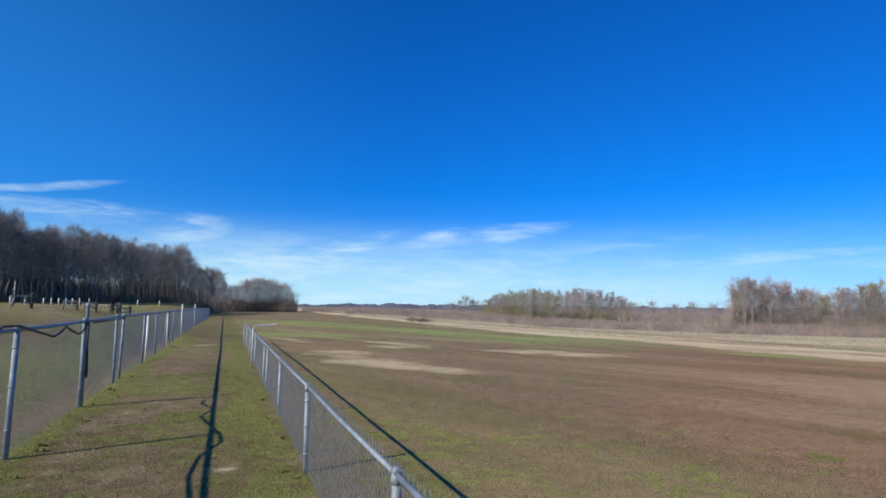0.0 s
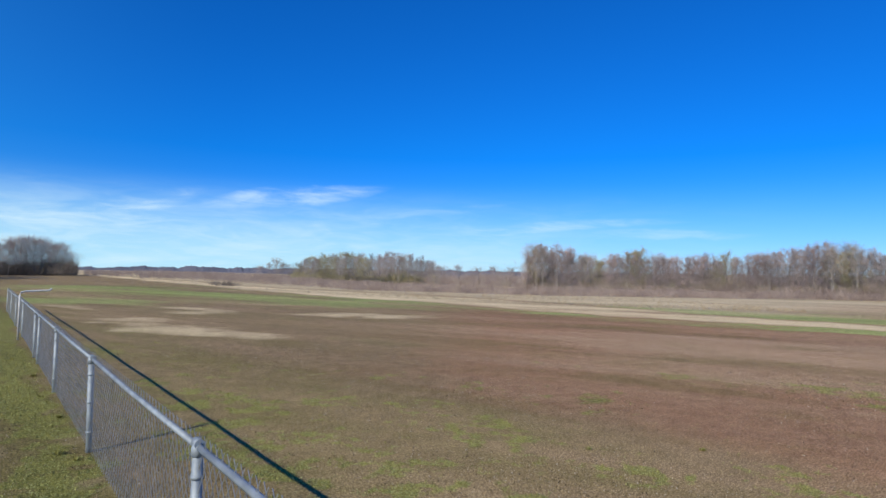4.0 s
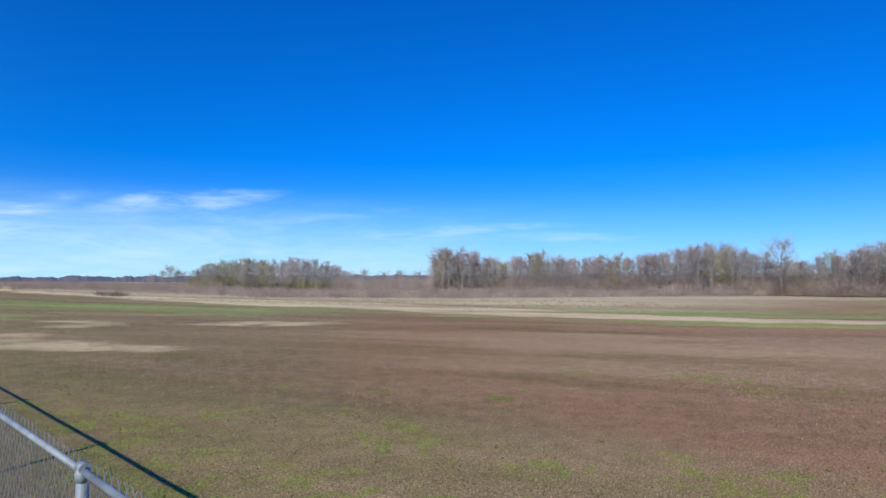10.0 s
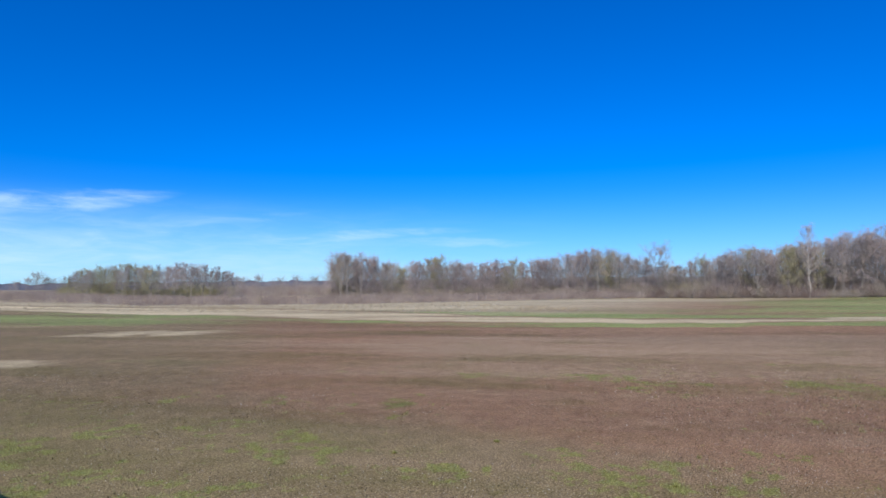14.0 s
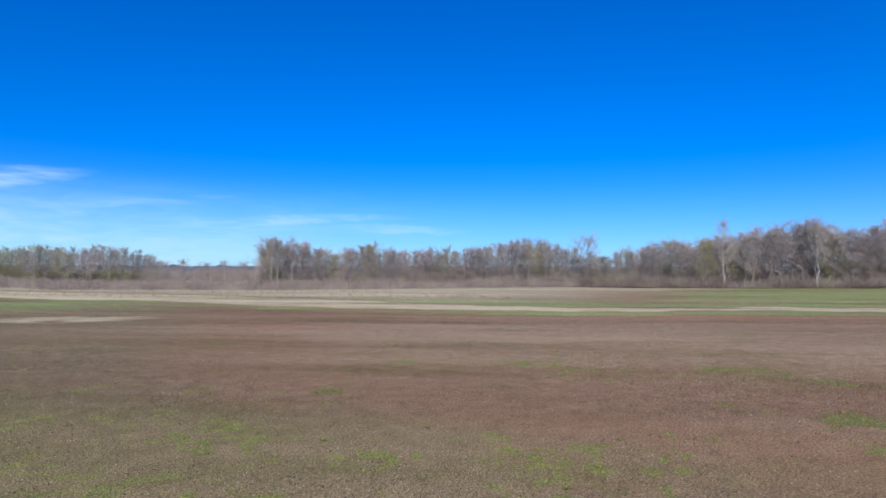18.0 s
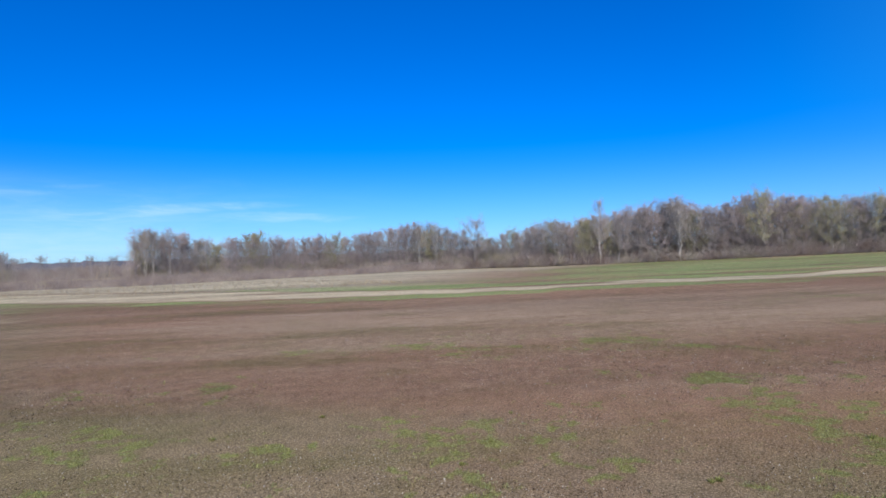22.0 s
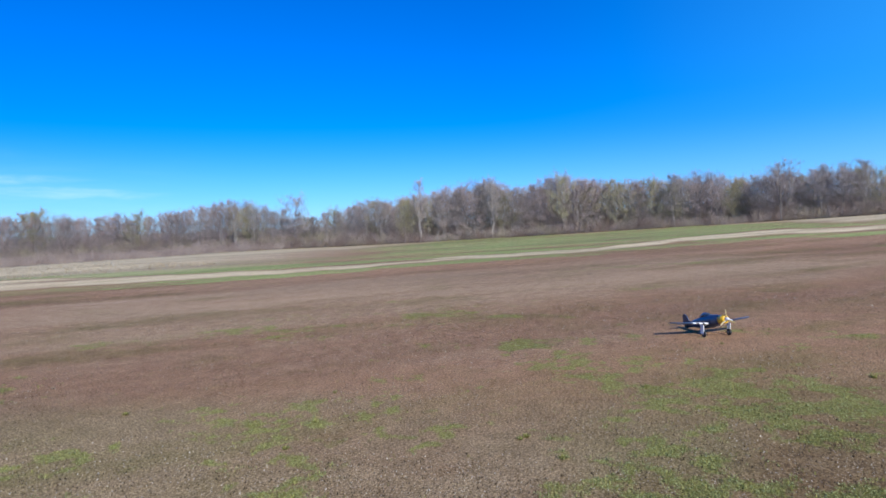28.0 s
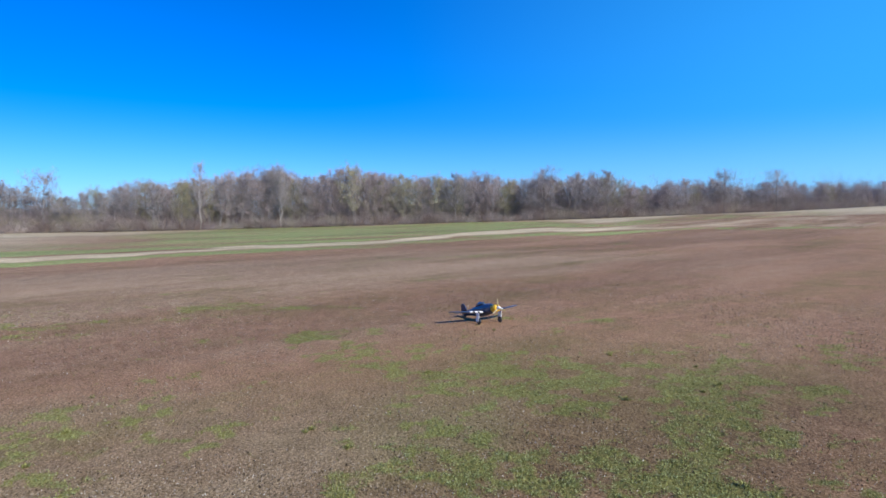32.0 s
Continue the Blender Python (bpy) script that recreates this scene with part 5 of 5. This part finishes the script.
def cart(m):
    t = thing("utility_cart", "small dark utility cart parked on the grass", "cart", m)
    part("body", box((1.35, 0.62, 0.30), Matrix.Translation((0, 0, 0.42)), 0.06), black_plain, t)
    part("bonnet", box((0.45, 0.56, 0.16), Matrix.Translation((-0.42, 0, 0.64)), 0.05), black_plain, t)
    part("seat", box((0.36, 0.52, 0.10), Matrix.Translation((0.12, 0, 0.62)), 0.03), cable_mat, t)
    part("seat_back", box((0.10, 0.52, 0.30), Matrix.Translation((0.34, 0, 0.80)), 0.03), cable_mat, t)
    part("steering_bar", tube([(-0.25, 0, 0.66), (-0.12, 0, 0.88), (-0.12, 0.2, 0.90)], 0.02, 6), pole_mat, t)
    for x in (-0.48, 0.48):
        for s in (-1, 1):
            w = part("wheel", tube([(x, s * 0.28, 0.23), (x, s * 0.30, 0.23), (x, s * 0.42, 0.23), (x, s * 0.44, 0.23)], [0.19, 0.23, 0.23, 0.19], 16), cable_mat, t)
            part("rim", tube([(x, s * 0.40, 0.23), (x, s * 0.445, 0.23)], 0.11, 12), pole_mat, w)
    return t


q = on_land(-139.1, 62)
cart(pose(q.x, q.y, q.z, 0, 0, -139))
# white posts along the club's parking line
for a, r in ((-135.17, 69.75), (-141.96, 53.94), (-143.96, 53.01), (-145.29, 52.08), (-148.19, 51.15), (-149.3, 51.15), (-150.3, 51.15), (-151.3, 51.15), (-152.41, 51.15), (-153.53, 51.15)):
    q = on_land(a, r)
    ob = copy_thing(post_white, pose(q.x, q.y, q.z))
    ob.matrix_basis = pose(q.x, q.y, q.z) @ Matrix.Diagonal((0.8, 0.8, 0.95, 1))


def lamp_post(a, r, top_el, arm):
    q = on_land(a, r)
    h = EYE[2] + r * math.tan(radians(top_el)) - q.z
    t = thing("lamp_post", "tall thin grey lamp post with a short arm", "lamp post", pose(q.x, q.y, q.z, 0, 0, a + 90), "lamp posts of the club ground")
    part("pole", tube([(0, 0, 0), (0, 0, h * 0.6), (0, 0, h)], [0.11, 0.09, 0.06], 8), pole_mat, t)
    if arm:
        part("arm", tube([(0, 0, h - 0.05), (arm, 0, h + 0.05)], 0.04, 6), pole_mat, t)
        part("lamp_head", box((0.5, 0.22, 0.12), Matrix.Translation((arm, 0, h + 0.05)), 0.03), pole_mat, t)


for a, r, el, arm in ((-152.69, 95, 2.93, -0.8), (-148.41, 110, 2.49, -0.7), (-142.4, 150, 2.48, 0.7), (-142.73, 160, 1.95, 0.5), (-137.28, 150, 2.14, 0.5), (-140.4, 165, 2.28, 0), (-155.31, 110, 2.28, 0.6), (-150.85, 120, 2.1, 0)):
    lamp_post(a, r, el, arm)
q = on_land(-145.5, 54)
sock = thing("windsock_mast", "slim white mast with a limp red and white windsock", "windsock", pose(q.x, q.y, q.z))
part("mast", tube([(0, 0, 0), (0, 0, 4.7)], 0.035, 8), white_paint, sock)
part("hoop", tube([(0, 0, 4.6), (0.18, 0.12, 4.6)], 0.02, 6), pole_mat, sock)
part("sock", tube([(0.24, 0.16, 4.62), (0.30, 0.2, 4.2), (0.36, 0.24, 3.7), (0.40, 0.26, 3.35)], [0.12, 0.11, 0.09, 0.06], 10), red_cloth, sock, "limp red windsock cloth")
part("band", tube([(0.285, 0.19, 4.3), (0.325, 0.215, 4.0)], [0.118, 0.106], 10), stripe_white, sock, "white band")
# small white huts on the far rise
for i, a in enumerate((-126.71, -127.38, -128.6, -129.27, -130.16)):
    q = on_land(a, 250 + 4 * i)
    m, l = frame_from(q, q + Vector((1.1, -1.9, 0)))
    t = thing("white_hut", "tiny white gabled hut on the distant rise", "hut", m, "white huts on the rise")
    part("walls", box((l, 1.8, 1.3), Matrix.Translation((l / 2, 0.9, 0.65))), white_paint, t)
    part("roof", gable_mesh(l, 1.8, 1.3, 2.0, 0.1, 0.05), white_paint, t)


# ---- grass and litter underfoot ----
def blade_material(name, stops, rough):
    """Each blade takes one colour along the ramp."""
    m = bpy.data.materials.new(name)
    m.use_nodes = True
    n, l = m.node_tree.nodes, m.node_tree.links
    geo, ramp = n.new("ShaderNodeNewGeometry"), n.new("ShaderNodeValToRGB")
    for i, c in enumerate(stops):
        e = ramp.color_ramp.elements[i] if i < 2 else ramp.color_ramp.elements.new(0.5)
        e.color = (*c, 1)
    for e, p, c in zip(ramp.color_ramp.elements, (0.0, 0.5, 1.0), stops):
        e.position, e.color = p, (*c, 1)
    l.new(geo.outputs["Random Per Island"], ramp.inputs["Fac"])
    l.new(ramp.outputs["Color"], n["Principled BSDF"].inputs["Base Color"])
    n["Principled BSDF"].inputs["Roughness"].default_value = rough
    n["Principled BSDF"].inputs["Specular IOR Level"].default_value = 0.25
    return m


dead_blades = blade_material("dead_grass", [(0.046, 0.031, 0.019), (0.185, 0.134, 0.082), (0.38, 0.30, 0.20)], 0.9)
green_blades = blade_material("spring_grass", [(0.08, 0.086, 0.02), (0.18, 0.18, 0.043), (0.37, 0.365, 0.13)], 0.75)


def lawn(name, label, count, r0, r1, a0, a1, lo, hi, width, mat, chance, lean, seed):
    """Short blades strewn over the turf; chance() thins them out by place."""
    rng = np.random.default_rng(seed)
    r = r0 * (r1 / r0) ** rng.random(count)
    a = np.radians(rng.uniform(a0, a1, count))
    x, y = -np.sin(a) * r, np.cos(a) * r
    keep = rng.random(count) < chance(x, y, rng)
    x, y, r = x[keep], y[keep], r[keep]
    n = len(x)
    z = land(x, y)
    big = np.clip(r / 7.0, 1.0, 1.7)
    h = rng.uniform(lo, hi, n) * np.sqrt(big)
    w = width * rng.uniform(0.6, 1.4, n) * big
    t, q = rng.uniform(0, math.tau, n), rng.uniform(0, math.tau, n)
    k = h * np.abs(rng.normal(0, lean, n))
    v = np.empty((n, 3, 3))
    v[:, 0] = np.stack([x - np.cos(t) * w, y - np.sin(t) * w, z - 0.004], -1)
    v[:, 1] = np.stack([x + np.cos(t) * w, y + np.sin(t) * w, z - 0.004], -1)
    v[:, 2] = np.stack([x + np.cos(q) * k, y + np.sin(q) * k, z + np.sqrt(np.maximum(h * h - np.minimum(k, h * 0.97) ** 2, 0.00001))], -1)
    me = bpy.data.meshes.new(name)
    me.vertices.add(n * 3)
    me.vertices.foreach_set("co", v.ravel())
    me.loops.add(n * 3)
    me.loops.foreach_set("vertex_index", np.arange(n * 3, dtype=np.int32))
    me.polygons.add(n)
    me.polygons.foreach_set("loop_start", np.arange(0, n * 3, 3, dtype=np.int32))
    me.update()
    me.materials.append(mat)
    return tagged(new(name, me), label, "grass", kind="stuff")


def green_chance(x, y, rng):
    return ground_masks(x, y)[1]


def dead_chance(x, y, rng):
    masks = ground_masks(x, y)
    g = masks[1]
    return np.clip(0.8 - 0.6 * g - 0.3 * masks[6], 0.1, 1) * (0.25 + 0.75 * grain_noise(x, y, 0.6, 31))


lawn("dead_grass", "short dead brown grass lying on the turf", 430000, 2.6, 15, -158, 44, 0.014, 0.042, 0.0020, dead_blades, dead_chance, 1.6, 3)
lawn("green_grass", "short fresh green grass in patches", 420000, 2.6, 18, -158, 44, 0.010, 0.030, 0.0042, green_blades, green_chance, 1.2, 4)

pale_litter = blade_material("pale_litter", [(0.30, 0.25, 0.18), (0.46, 0.41, 0.33), (0.66, 0.62, 0.54)], 0.9)
dark_crumbs = blade_material("dark_soil_crumbs", [(0.02, 0.015, 0.010), (0.045, 0.033, 0.022), (0.085, 0.06, 0.04)], 0.95)


def litter_chance(x, y, rng):
    return np.clip(0.9 - ground_masks(x, y)[1], 0.1, 1) * smooth((grain_noise(x, y, 1.6, 33) - 0.35) / 0.4)


lawn("litter", "pale bits of dead stalk and grit on the turf", 110000, 2.6, 16, -158, 44, 0.006, 0.016, 0.0052, pale_litter, litter_chance, 1.9, 6)
lawn("soil_crumbs", "dark crumbs of bare soil between the grass", 110000, 2.6, 16, -158, 44, 0.008, 0.020, 0.0075, dark_crumbs, litter_chance, 1.6, 7)


def weed(seed):
    rng = np.random.default_rng(seed)
    v, f = [], []
    for i in range(60):
        a, tilt = rng.uniform(0, math.tau), rng.uniform(0.35, 1.25)
        l, w = rng.uniform(0.08, 0.20), rng.uniform(0.006, 0.012)
        d = Vector((math.cos(a) * math.sin(tilt), math.sin(a) * math.sin(tilt), math.cos(tilt)))
        s = Vector((-math.sin(a), math.cos(a), 0)) * w
        o = Vector((rng.normal(0, 0.03), rng.normal(0, 0.03), 0))
        k = len(v)
        v += [o + s * 0.5, o - s * 0.5, o + d * l * 0.6 - s, o + d * l * 0.6 + s, o + d * l + Vector((0, 0, -0.02))]
        f += [(k, k + 1, k + 2, k + 3), (k + 3, k + 2, k + 4)]
    return mesh_of("grass_tuft", v, f, green_blades)


tufts = [weed(s) for s in (1, 2, 3)]
random.seed(9)
spots = [(3.87, -1.95, 0.45), (3.57, -1.58, 0.4), (4.21, -3.55, 0.5), (6.55, -7.95, 0.35), (7.3, -8.75, 0.4), (3.74, -3.17, 0.4), (8.6, -9.9, 0.4), (2.89, -2.7, 0.5), (4.62, 5.28, 0.35), (3.45, 5.62, 0.35), (2.52, -3.09, 0.7)]
for w in (1.2, 3.0, 4.3, 5.4, 6.6, 6.9, 8.6, 10.2, 12.1, 14.4):
    q = line(LOW_OFF - random.uniform(0.05, 0.4), w)
    spots.append((q[0], q[1], random.uniform(0.35, 0.65)))
    q = line(TALL_OFF + random.uniform(0.05, 0.5), w + 2)
    spots.append((q[0], q[1], random.uniform(0.35, 0.65)))
for i in range(20):
    a, r = random.uniform(-116, -54), random.uniform(4.5, 10)
    spots.append((-math.sin(radians(a)) * r, math.cos(radians(a)) * r, random.uniform(0.2, 0.4)))
for i, (x, y, k) in enumerate(spots):
    ob = part("grass_tuft", tufts[i % 3], None)
    ob.matrix_basis = pose(x, y, float(land(x, y)) - 0.01, 0, 0, i * 77) @ Matrix.Scale(k, 4)
    tagged(ob, "tuft of fresh green grass growing in the turf", "grass tuft", "grass tufts on the field")


def rosettes(name, label, count, r0, r1, a0, a1, mat, seed):
    """Flat rosettes of rounded leaves, strewn where the turf is green."""
    rng = np.random.default_rng(seed)
    r = r0 * (r1 / r0) ** rng.random(count)
    a = np.radians(rng.uniform(a0, a1, count))
    x, y = -np.sin(a) * r, np.cos(a) * r
    masks = ground_masks(x, y)
    keep = rng.random(count) < masks[1] * np.clip(masks[5] * 1.5 + 0.1, 0, 1)
    x, y = x[keep], y[keep]
    n, leaves = len(x), 5
    size = np.repeat(rng.uniform(0.006, 0.016, n), leaves)
    x, y = np.repeat(x, leaves) + rng.normal(0, 0.012, n * leaves), np.repeat(y, leaves) + rng.normal(0, 0.012, n * leaves)
    t = rng.uniform(0, math.tau, n * leaves)
    l, w, lift = size * rng.uniform(0.6, 1.2, n * leaves), size * rng.uniform(0.22, 0.36, n * leaves), size * rng.uniform(0.15, 0.75, n * leaves)
    z = land(x, y) + 0.004
    c, q = np.cos(t), np.sin(t)
    v = np.empty((n * leaves, 4, 3))
    v[:, 0] = np.stack([x, y, z], -1)
    v[:, 1] = np.stack([x + c * l * 0.6 - q * w, y + q * l * 0.6 + c * w, z + lift], -1)
    v[:, 2] = np.stack([x + c * l, y + q * l, z + lift * 0.8], -1)
    v[:, 3] = np.stack([x + c * l * 0.6 + q * w, y + q * l * 0.6 - c * w, z + lift], -1)
    k = n * leaves
    me = bpy.data.meshes.new(name)
    me.vertices.add(k * 4)
    me.vertices.foreach_set("co", v.ravel())
    me.loops.add(k * 4)
    me.loops.foreach_set("vertex_index", np.arange(k * 4, dtype=np.int32))
    me.polygons.add(k)
    me.polygons.foreach_set("loop_start", np.arange(0, k * 4, 4, dtype=np.int32))
    me.update()
    me.materials.append(mat)
    return tagged(new(name, me), label, "weeds", kind="stuff")


leaf_mat = blade_material("weed_leaves", [(0.12, 0.145, 0.04), (0.245, 0.275, 0.088), (0.42, 0.445, 0.20)], 0.7)
rosettes("weeds", "low green weed rosettes scattered through the turf", 170000, 2.8, 15, -150, 40, leaf_mat, 12)
